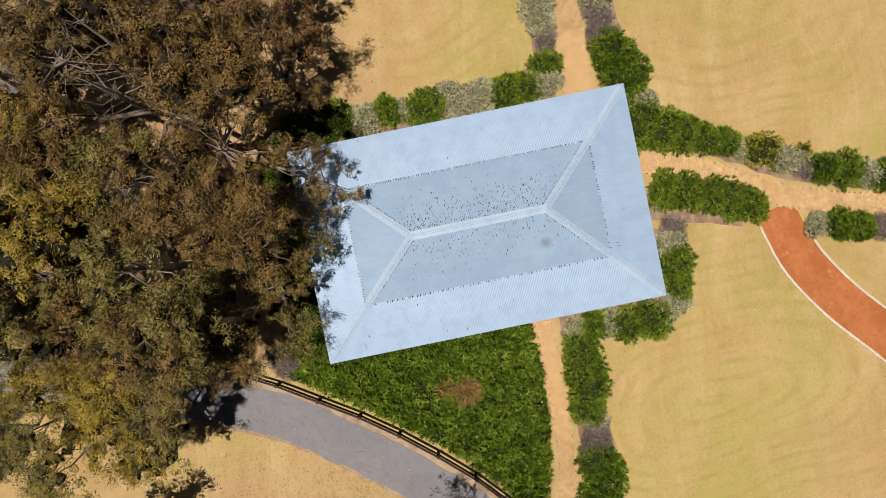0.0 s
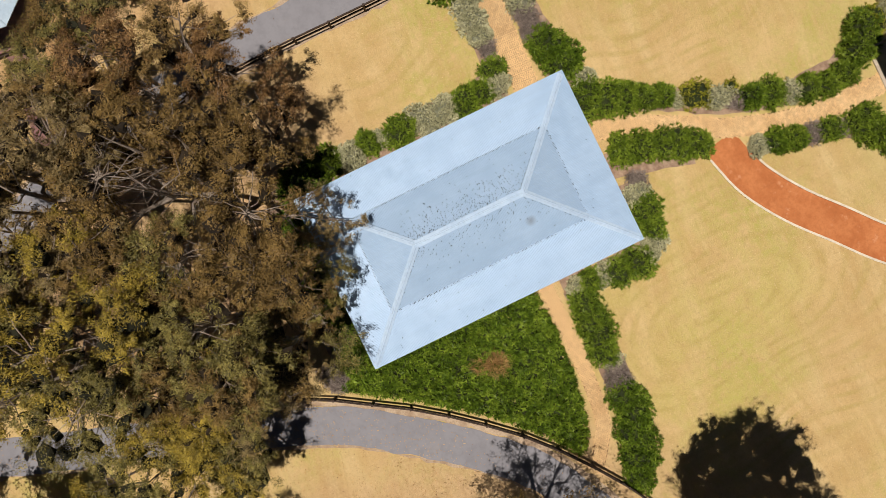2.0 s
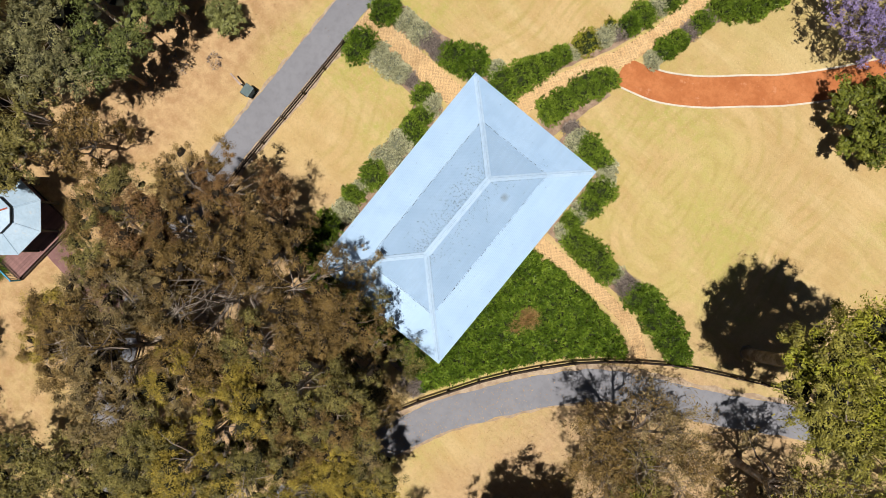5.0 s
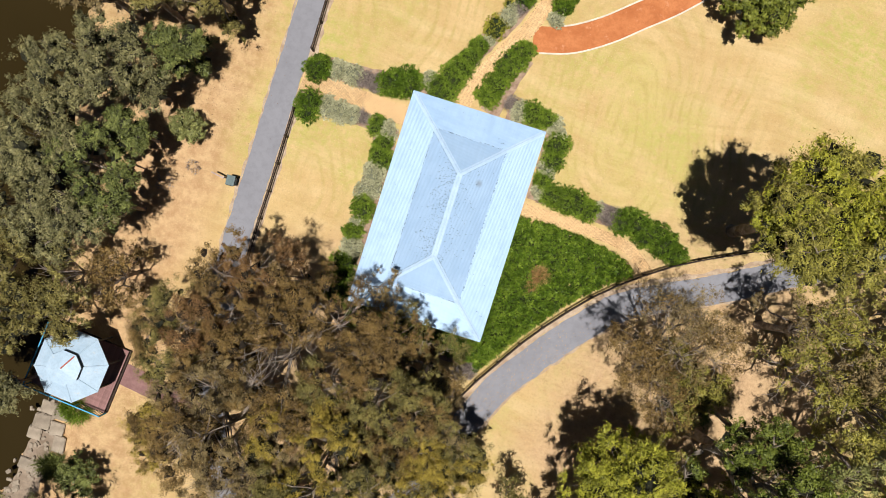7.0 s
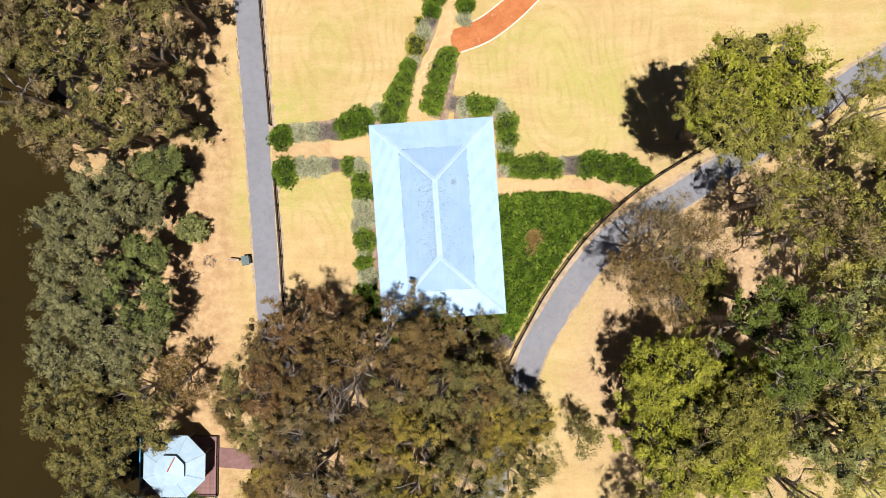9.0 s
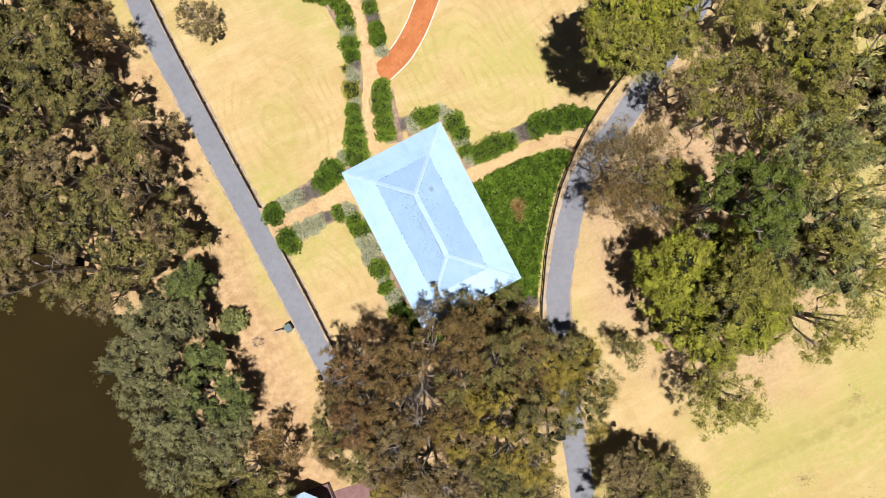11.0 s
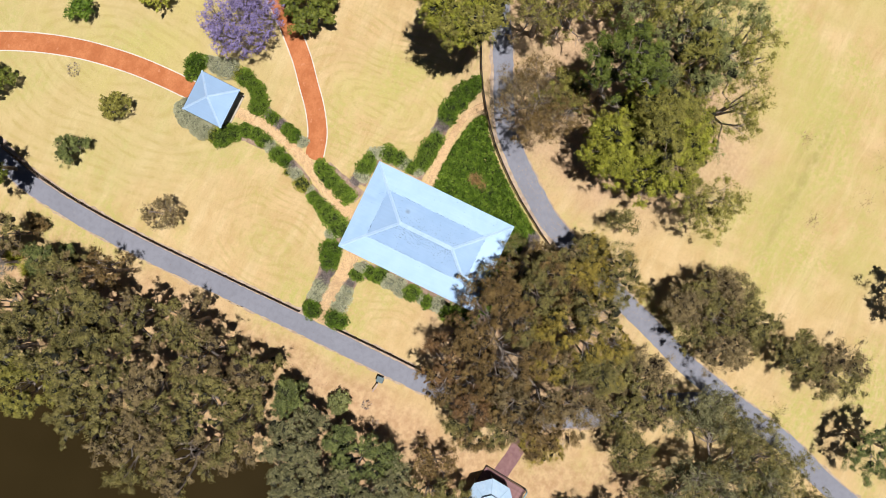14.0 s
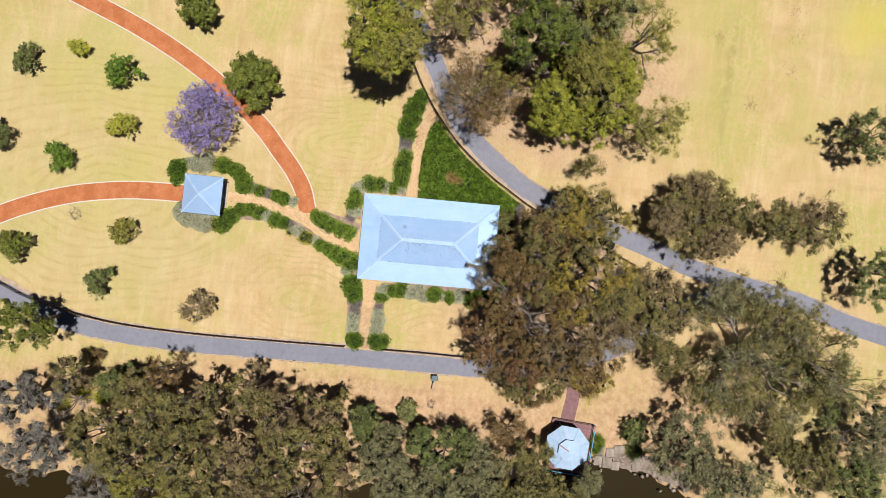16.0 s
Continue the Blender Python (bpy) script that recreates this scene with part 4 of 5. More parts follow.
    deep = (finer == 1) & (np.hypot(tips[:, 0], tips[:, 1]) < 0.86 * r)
    # dark lumps under the sprays stand in for shade in the gaps
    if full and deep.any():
        tagged(part("inner_foliage", shade_mass("inner_foliage", tips[deep], girths[deep] * full, "shade_brown" if leaf in ("eu_brown", "eu_dun") else "shade_violet" if leaf == "violet" else "shade_green", rng), thing), kind="stuff")
    main = tints[tuft][own] == 0
    part("crown", quads("crown", cards[main], leaf), thing)
    if accent and (~main).any():
        part("crown", quads("crown", cards[~main], accent), thing)
    return thing


def fan_cards(rng, foot, aim, per, long, wide, open_by=0.8):
    """Tufts: at each foot, per leaves that spread about the direction aim."""
    own = np.repeat(np.arange(len(foot)), per)
    m = len(own)
    axis = unit(unit(aim)[own] + rng.normal(0, open_by, (m, 3)))
    size = long * rng.uniform(0.65, 1.3, m) * rng.uniform(0.75, 1.25, len(foot))[own]
    centre = foot[own] + axis * (size * 0.5)[:, None] + rng.normal(0, 0.02, (m, 3))
    across = unit(np.cross(axis, rng.normal(0, 1, (m, 3))))
    return leaf_cards(centre, axis, across, size, wide * rng.uniform(0.6, 1.3, m))


def shrub(name, x, y, r, h, leaf, label, seed, n=900, long=0.17, wide=0.05, stretch=1.0, turn=0.0, spiky=1.0, core=True, category="shrub", group=""):
    """A rounded, lumpy shrub: a core coloured as inner shade under a coat of small leaves."""
    rng = np.random.default_rng(seed)
    thing = empty(name, x, y, turn=turn, label=label, category=category, group=group)
    lumps = unit(rng.normal(0, 1, (6, 3)) * np.array([1, 1, 0.7]) + np.array([0, 0, 0.4]))

    def swell(d):
        return 0.80 + 0.26 * np.max(np.clip((d @ lumps.T - 0.72) / 0.28, 0, 1), axis=1)

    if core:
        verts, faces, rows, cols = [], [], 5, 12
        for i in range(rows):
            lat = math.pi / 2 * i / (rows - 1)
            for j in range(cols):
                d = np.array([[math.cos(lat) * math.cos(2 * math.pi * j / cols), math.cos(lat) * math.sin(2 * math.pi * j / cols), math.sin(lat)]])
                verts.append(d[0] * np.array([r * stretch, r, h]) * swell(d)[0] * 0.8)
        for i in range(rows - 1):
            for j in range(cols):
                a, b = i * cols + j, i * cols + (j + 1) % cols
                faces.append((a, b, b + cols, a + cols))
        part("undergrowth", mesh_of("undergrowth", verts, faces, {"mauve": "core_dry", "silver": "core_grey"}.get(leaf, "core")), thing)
    fans = max(20, int(n * 1.5) // 9)
    d = unit(rng.normal(0, 1, (fans, 3)))
    d[:, 2] = np.abs(d[:, 2])
    reach = swell(d) * rng.uniform(0.66, 1.08, fans)
    foot = d * reach[:, None] * np.array([r * stretch, r, h])
    foot[:, 2] = np.maximum(foot[:, 2], 0.05)
    cards = fan_cards(rng, foot, d * spiky + np.array([0, 0, 0.35]), 9, long, wide)
    part("foliage", quads("foliage", cards, leaf), thing)
    return thing


KINDS = {
    "g": ("hedge", "bright green clipped garden shrub", 1.0, 2000, 0.2, 0.055),
    "d": ("hedge_deep", "dense deep green rounded shrub", 1.05, 2000, 0.19, 0.055),
    "s": ("silver", "silvery grey-leaved garden shrub", 0.8, 3000, 0.12, 0.075),
    "m": ("mauve", "dry mauve-grey twiggy shrub", 0.65, 2400, 0.2, 0.02),
    "o": ("eu_lime", "yellow-green rounded garden shrub", 0.9, 1300, 0.15, 0.055),
}
ROWS_OF_SHRUBS = (
    # along the west verandah
    "-6.0,-7.9,d,.9 -6.2,-6.7,d,.8 -6.35,-5.5,g,.75 -6.15,-4.2,s,.8 -6.35,-3.1,g,.75 -6.3,-2.3,s,.5 -6.2,-1.2,g,.85 -6.1,.3,s,.8 -6.1,1.6,s,.75 -6.05,2.8,g,.8 -6.2,3.8,g,.7 -6.2,4.75,s,.75 -7.0,5.0,g,.65",
    # both sides of the west path
    "-12.45,4.85,d,.95 -10.9,5.2,s,.65 -10.0,5.15,s,.7 -9.1,5.2,s,.65 -8.2,5.3,m,.5 -12.45,7.8,d,.95 -11.0,8.1,s,.65 -10.0,8.1,s,.7 -9.1,8.0,m,.65 -8.1,7.95,m,.65 -6.7,8.3,d,1.15 -5.7,8.75,d,1.1",
    # north end and along the north path
    "-4.3,9.5,s,.6 -3.2,9.0,g,.95 -2.8,10.0,g,.9 -2.4,10.9,g,.85 -2.0,11.9,g,.8 -1.6,12.9,g,.75 -.95,13.6,s,.4 -.8,14.6,o,.75 -.05,15.8,s,.65 -.3,16.6,o,.4 .5,16.5,m,.5 .75,17.5,d,.8 1.0,18.6,g,.75 1.4,19.6,s,.55 1.6,20.4,g,.65 1.9,21.5,g,.65 1.8,22.6,g,.75",
    ".2,9.5,g,.8 .5,10.6,g,.8 .95,11.7,g,.75 1.35,12.7,g,.75 1.75,13.6,g,.7 3.3,16.6,s,.6 3.6,17.6,d,.75 3.85,18.6,g,.75 4.05,19.6,m,.55 4.25,20.5,g,.6 4.5,21.4,m,.45 4.6,22.4,g,.85 5.7,22.9,g,.95 6.5,23.8,g,.9",
    # round the shelter
    "6.8,25.1,g,.85 6.9,26.1,o,.7 7.0,27.2,s,.95 6.9,28.4,s,.85 6.8,29.4,s,.7 6.0,30.5,d,1.1 4.9,30.5,g,.75 .9,23.7,g,.9 .1,24.5,g,1.0 -.1,25.5,o,.75 -.2,26.6,s,.9 -.1,27.7,s,.95 .2,28.8,s,1.0 .9,29.9,s,.85",
    # north-east corner and the east path
    "2.1,9.6,m,.5 2.8,9.2,s,.65 3.7,9.3,g,.8 4.8,9.1,g,.75 5.7,9.0,s,.6 6.1,8.4,s,.6 6.3,7.5,g,.8 6.2,6.5,g,.75 6.05,5.6,s,.6 6.0,4.8,g,.7 5.95,3.9,s,.6 7.0,3.9,g,.85 8.0,3.85,g,.85 9.0,3.8,g,.85 9.85,3.75,g,.75 10.7,4.0,s,.5 11.6,3.75,m,.85 12.8,3.75,d,.95 13.9,3.65,d,.95 15.0,3.3,d,.95 16.1,2.85,d,.9 17.1,2.4,d,.8",
    # south end in the tree's shade
    "4.7,-10.5,m,.8 4.3,-9.2,d,.85 2.9,-8.9,d,.8 1.2,-8.9,d,.8 -.6,-8.9,d,.8 -2.4,-8.9,d,.8 -4.2,-9.0,d,.85",
)
seed = 100
for row in ROWS_OF_SHRUBS:
    for item in row.split():
        sx, sy, kind, size = item.split(",")
        leaf, label, tall, n, long, wide = KINDS[kind]
        seed += 1
        size = float(size)
        shrub("shrub", float(sx), float(sy), size * 1.27, size * tall * 1.1, leaf, label, seed, int(n * size * size * 1.75), long, wide, 1.0 + 0.2 * math.sin(seed), 37 * seed % 360, group="garden shrubs")
for n, (bx, by, r, leaf, words) in enumerate((
    (17.1, 48.7, 1.75, "eu_green", "rounded dark green bush on the dry lawn"), (19.3, 43.1, 1.1, "young_lime", "young yellow-green tree on the lawn"), (16.5, 37.3, 2.0, "hedge_deep", "bright green bushy tree with bare twigs on one side"),
    (10.2, 36.9, 1.7, "young_lime", "young yellow-green tree on the lawn"), (6.3, 44.1, 1.7, "hedge_deep", "rounded olive-green bush on the dry lawn"), (8.1, 51.2, 2.0, "eu_green", "rounded dark green bush on the dry lawn"),
    (-4.8, 48.4, 1.9, "deep", "rounded dark green bush on the dry lawn"), (-2.1, 35.8, 1.65, "eu_moss", "spiky olive-green young tree on the lawn"), (-8.3, 38.0, 1.7, "eu_green", "rounded dark green bush on the dry lawn"),
    (-9.8, 25.9, 2.3, "eu_dun", "sparse dry brown bush on the lawn"), (-20.1, 0.5, 1.3, "eu_sage", "low yellow-green bush on the bare bank"), (-19.9, -26.2, 1.6, "eu_green", "dark green bush by the river bank"), (-16.8, 37.9, 1.0, "eu_brown", "small dry brown bush by the bank"))):
    dry = leaf in ("eu_brown", "eu_dun")
    tree("bush", bx, by, r, r * 1.7, leaf, words, 140 + n, thick=9 if not dry else 7, per=105 if not dry else 60, long=0.19, wide=0.085, ball=0.42, lobes=8, flat=0.8, low=0.2, girth=1.3, bare=0.05 if not dry else 0.3, full=0.36 if not dry else 0, kind="bush")
shrub("reeds", -22.2, -22.05, 0.95, 0.8, "hedge", "bright green reeds beside the riverside deck", 903, 1500, 0.55, 0.035, stretch=1.3, core=False, category="reeds")
for px, py, size in ((-21.4, 39.1, 0.8), (-21.9, 37.2, 0.6), (-22.9, 41.6, 0.8)):
    shrub("agave", px, py, size, size * 0.8, "young_lime", "bright green spiky agave on the sandy bank", 905, 260, 0.8, 0.09, core=False)
shrub("flax", -22.6, -26.6, 0.75, 0.7, "eu_green", "dark spiky flax clump by the stone slabs", 904, 700, 0.75, 0.06, core=False)
for bx, by, size in ((-0.5, 42.3, 0.8), (-19.2, -2.1, 0.6), (-21.0, -3.6, 0.75)):
    shrub("dry_weed", bx, by, size, size * 0.6, "mauve", "sparse dry weeds on the lawn", 170 + int(by), int(500 * size), 0.22, 0.02, category="weed", core=False)


def inside(poly, pts):
    """Which points lie inside a polygon."""
    hit = np.zeros(len(pts), bool)
    for (ax, ay), (bx, by) in zip(poly, poly[1:] + poly[:1]):
        hit ^= ((ay > pts[:, 1]) != (by > pts[:, 1])) & (pts[:, 0] < (bx - ax) * (pts[:, 1] - ay) / (by - ay + 1e-12) + ax)
    return hit


BED = [(4.6, 1.65), (8, 1.8), (10.4, 1.6), (12.9, 1.2), (14.3, 0.6), (14.5, 0.0), (12.2, -1.8), (10.3, -3.8), (8.2, -6.4), (6.6, -8.9), (5.5, -10.6), (4.4, -8.6), (4.5, -3.5)]


def swell_of(p):
    x, y = p[:, 0], p[:, 1]
    return 0.36 + 0.13 * np.sin(1.9 * x + 0.7 * y) * np.sin(1.3 * y - 0.8 * x) + 0.10 * np.sin(4.3 * x + 1.1) * np.sin(3.9 * y) + 0.11 * np.sin(9.1 * x + 2 * y) * np.sin(8.3 * y - x)


def hedge_bed():
    rng = np.random.default_rng(77)
    thing = tagged(new("groundcover_bed"), "dense deep green low groundcover filling a wedge bed", "groundcover", kind="stuff")
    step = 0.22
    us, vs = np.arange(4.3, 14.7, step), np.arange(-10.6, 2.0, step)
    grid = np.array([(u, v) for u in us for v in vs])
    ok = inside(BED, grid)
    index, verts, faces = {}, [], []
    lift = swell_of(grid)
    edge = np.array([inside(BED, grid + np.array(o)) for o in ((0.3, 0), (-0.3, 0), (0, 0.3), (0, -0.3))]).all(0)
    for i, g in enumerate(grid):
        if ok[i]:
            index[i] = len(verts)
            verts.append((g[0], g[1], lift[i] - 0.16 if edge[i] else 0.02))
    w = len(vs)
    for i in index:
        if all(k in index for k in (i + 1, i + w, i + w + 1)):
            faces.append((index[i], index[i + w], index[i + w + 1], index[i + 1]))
    # dark mound whose colour stands in for shade between the leaves
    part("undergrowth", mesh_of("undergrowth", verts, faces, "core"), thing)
    pts = np.stack([rng.uniform(4.4, 14.6, 11000), rng.uniform(-10.5, 1.9, 11000)], 1)
    pts = pts[inside(BED, pts)]
    n = len(pts)
    foot = np.c_[pts, swell_of(pts) - 0.08 + rng.normal(0.0, 0.14, n)]
    aim = rng.normal(0, 0.55, (n, 3)) + np.array([0, 0, 0.9])
    part("foliage", quads("foliage", fan_cards(rng, foot, aim, 10, 0.25, 0.085), "hedge_deep"), thing)


hedge_bed()
shrub("grass_tuft", 7.85, -2.05, 0.55, 0.6, "tan_stem", "dry tan grass tuft amid the groundcover", 901, 1600, 0.55, 0.03, core=False)
shrub("grass_tuft", 7.6, -2.85, 0.35, 0.55, "tan_stem", "dry tan grass tuft amid the groundcover", 902, 800, 0.4, 0.03, core=False)
for k, (line, a, b) in enumerate((
    (spline([(-5.9, -9.5), (-6.0, 0), (-6.2, 5.2)], 0.5), 0.85, 0.9), (spline([(-13.2, 5.2), (-7, 5.2)], 0.5), 0.55, 0.6), (spline([(-13.2, 8.0), (-5, 8.5), (-3.6, 9.0)], 0.5), 0.75, 0.8),
    (spline([(-3.4, 8.6), (-1.6, 12.5), (0.5, 16.5), (1.4, 20), (1.2, 23.4)], 0.5), 0.7, 0.7), (spline([(0.7, 8.4), (2.0, 13.2)], 0.5), 0.7, 0.7), (spline([(3.3, 16.4), (4.3, 20.5), (5, 22.5)], 0.5), 0.6, 0.6),
    (spline([(2.0, 9.2), (6.1, 8.9)], 0.5), 0.6, 0.8), (spline([(6.0, 8.6), (6.0, 3.2)], 0.5), 0.7, 0.7), (spline([(6, 3.8), (11, 3.75), (14, 3.6), (17.5, 2.2)], 0.5), 0.8, 0.7), (spline([(5.4, -9.6), (-6, -8.9)], 0.5), 0.8, 0.8))):
    structure("garden_bed_%d" % (k + 1), ribbon("garden_bed", line, a, b, 0.011 + 0.0007 * k, "soil", 0.05, 0.06, 40 + k), "mulched garden bed under the shrubs", "garden bed")

# ---- trees ----
BROWN, OLIVE, GREY = "tall eucalypt with brownish olive foliage and pale limbs", "broad olive-green eucalypt with clumped crown", "dense grey-green riverside casuarina"
# the grove beside the pavilion
for n, (x, y, r, h, leaf, accent, side) in enumerate((
    (-10.6, -10.2, 5.1, 12.5, "eu_brown", "eu_rust", None), (-6.1, -10.9, 5.3, 14.0, "eu_brown", "eu_dun", (0.97, 5.2, 5.8)), (-0.6, -12.2, 5.0, 14.0, "eu_brown", "eu_olive", (1.75, 4.6, 5.2)),
    (-8.9, -15.9, 5.0, 15.0, "eu_brown", "eu_dun", None), (-13.9, -12.9, 3.8, 11.0, "eu_olive", "eu_brown", None), (-12.4, -18.4, 3.2, 11.0, "eu_brown", "eu_gold", None), (3.1, -13.9, 3.3, 8.6, "eu_olive", "eu_dun", None), (4.4, -18.2, 3.2, 9.5, "eu_gold", "eu_olive", None), (5.9, -15.6, 2.4, 7.0, "eu_gold", "eu_olive", None), (-2.4, -17.2, 5.4, 15.0, "eu_olive", "eu_gold", None), (1.7, -10.6, 2.9, 8.0, "eu_brown", "eu_olive", None), (0.9, -15.2, 3.4, 11.5, "eu_brown", "eu_gold", None))):
    tree("eucalypt", x, y, r, h, leaf, BROWN, 10 + n, thick=2.3, per=290, long=0.135, wide=0.046, ball=0.66, lobes=12, bare=0.1, full=0.5, side=side, accent=accent)
tree("eucalypt", 3.4, -16.0, 2.8, 8.0, "eu_gold", "sparse golden-leaved young eucalypt beside the path", 17, full=0, per=90, lobes=7, bare=0.2)
tree("eucalypt", -8.4, -21.5, 3.4, 8.0, "eu_dun", "half-bare grey-limbed eucalypt at the grove's edge", 19, full=0, per=95, lobes=10, bare=0.3, accent="eu_brown")
tree("eucalypt", -5.0, -25.6, 4.6, 8.6, "eu_dun", "broad olive-brown eucalypt where two paths meet", 28, thick=2.4, per=170, lobes=14, accent="eu_olive")
tree("eucalypt", -8.4, -7.4, 2.5, 6.5, "eu_rust", "low russet eucalypt at the edge of the mown lawn", 16, thick=2.4, per=200, long=0.135, wide=0.046, ball=0.6, lobes=9, bare=0.2, full=0.4, accent="eu_brown")
# east of the curved path
tree("eucalypt", 20.7, 5.5, 4.4, 18.5, "eu_lime", OLIVE, 20, lobes=15, thick=2.6, per=170, accent="eu_moss")
tree("eucalypt", 16.2, -4.2, 5.0, 11.0, "eu_dun", "sparse half-bare eucalypt with dry tan foliage", 21, full=0, thick=2.9, per=78, lobes=15, bare=0.34, wide=0.055, accent="eu_brown")
tree("eucalypt", 17.9, -15.9, 6.0, 13.5, "eu_lime", "large bright yellow-green eucalypt with dense crown", 22, lobes=16, skirt=7, thick=2.6, per=170, accent="eu_moss")
tree("eucalypt", 15.4, -24.2, 3.6, 9.0, "eu_moss", "thin olive eucalypt with open branches", 23, full=0, per=100, lobes=10, bare=0.25, thick=2.6)
tree("eucalypt", 10.0, -17.4, 1.5, 5.5, "eu_olive", "small thin young eucalypt", 24, full=0, per=90, lobes=5, bare=0.2)
tree("eucalypt", 18.6, -6.2, 2.6, 9.0, "eu_moss", "small olive eucalypt in the grove", 25, lobes=6, accent="eu_green")
for n, (x, y, r, h, leaf, accent, per, bare) in enumerate((
        (21.3, -9.5, 3.7, 18.0, "eu_dark", None, 180, 0), (24.6, -0.6, 4.0, 13.0, "eu_dun", "eu_moss", 80, 0.25), (27.2, -3.6, 3.6, 14.0, "eu_moss", "eu_dun", 95, 0.2), (30.2, 4.6, 4.0, 13.0, "eu_dun", "eu_moss", 110, 0.15), (25.6, -15.2, 4.2, 15.5, "eu_sage", "eu_moss", 140, 0.05),
        (28.4, -18.6, 3.9, 14.5, "eu_sage", "eu_moss", 110, 0.15), (29.6, -9.0, 4.2, 15.0, "eu_sage", "eu_moss", 110, 0.12), (23.4, -20.6, 3.6, 14.0, "eu_moss", "eu_sage", 100, 0.25), (32.4, -1.0, 4.2, 14.5, "eu_moss", "eu_lime", 130, 0.05), (34.6, -9.0, 4.4, 14.0, "eu_dun", "eu_sage", 125, 0.1), (37.0, -4.1, 4.4, 13.0, "eu_dun", "eu_moss", 130, 0.1), (30.6, -14.0, 3.8, 14.5, "eu_sage", "eu_moss", 110, 0.12))):
    tree("eucalypt", x, y, r, h, leaf, "dark green eucalypt in the east grove" if leaf == "eu_dark" else "half-bare eucalypt with tan foliage in the east grove" if leaf == "eu_dun" else OLIVE, 30 + n, thick=2.3, per=per, full=0.56 if bare < 0.12 else 0, accent=accent, bare=bare, skirt=4)
# along the south stretch of the path
for n, (x, y, r, h, leaf, per) in enumerate(((5.2, -29.7, 5.5, 7.5, "eu_dun", 46), (6.4, -34.2, 2.6, 6.5, "eu_olive", 34), (5.5, -39.3, 2.7, 6.5, "eu_olive", 50), (6.2, -44.2, 3.2, 6.5, "eu_dun", 42), (16.6, -49.0, 3.6, 8.0, "eu_green", 46), (0.9, -50.6, 3.2, 8.0, "eu_green", 46),
                                         (-10.6, -28.4, 2.2, 7.0, "eu_olive", 34), (-20.6, -30.6, 4.2, 8.5, "eu_grey", 46), (-17.0, -51.0, 4.6, 10.0, "eu_grey", 40), (-20.4, -43.4, 4.2, 10.0, "eu_olive", 40), (-23.6, -36.5, 3.8, 9.0, "eu_grey", 40), (-22.0, -49.5, 4.2, 9.0, "eu_green", 40))):
    tree("eucalypt", x, y, r, h, leaf, "open-crowned eucalypt on the dry grass by the path", 50 + n, thick=2.7, per=int(per * 3.4), full=0.4, lobes=13 if r > 5 else 9, accent="eu_olive" if leaf == "eu_dun" else None, bare=0.14)
tree("eucalypt", -9.3, -37.9, 9.2, 10.0, "eu_grey", "wide spreading eucalypt with bare radiating limbs", 64, full=0, thick=4.6, per=88, lobes=72, bare=0.38, girth=1.2, low=0.3, accent="eu_olive", spread=True, bark="bark")
tree("eucalypt", -10.4, -45.6, 6.6, 9.0, "eu_olive", "spreading eucalypt with bare dark limbs", 63, full=0, thick=4.2, per=80, lobes=36, bare=0.35, girth=1.05, low=0.3, accent="eu_green", spread=True, bark="bark_dark")
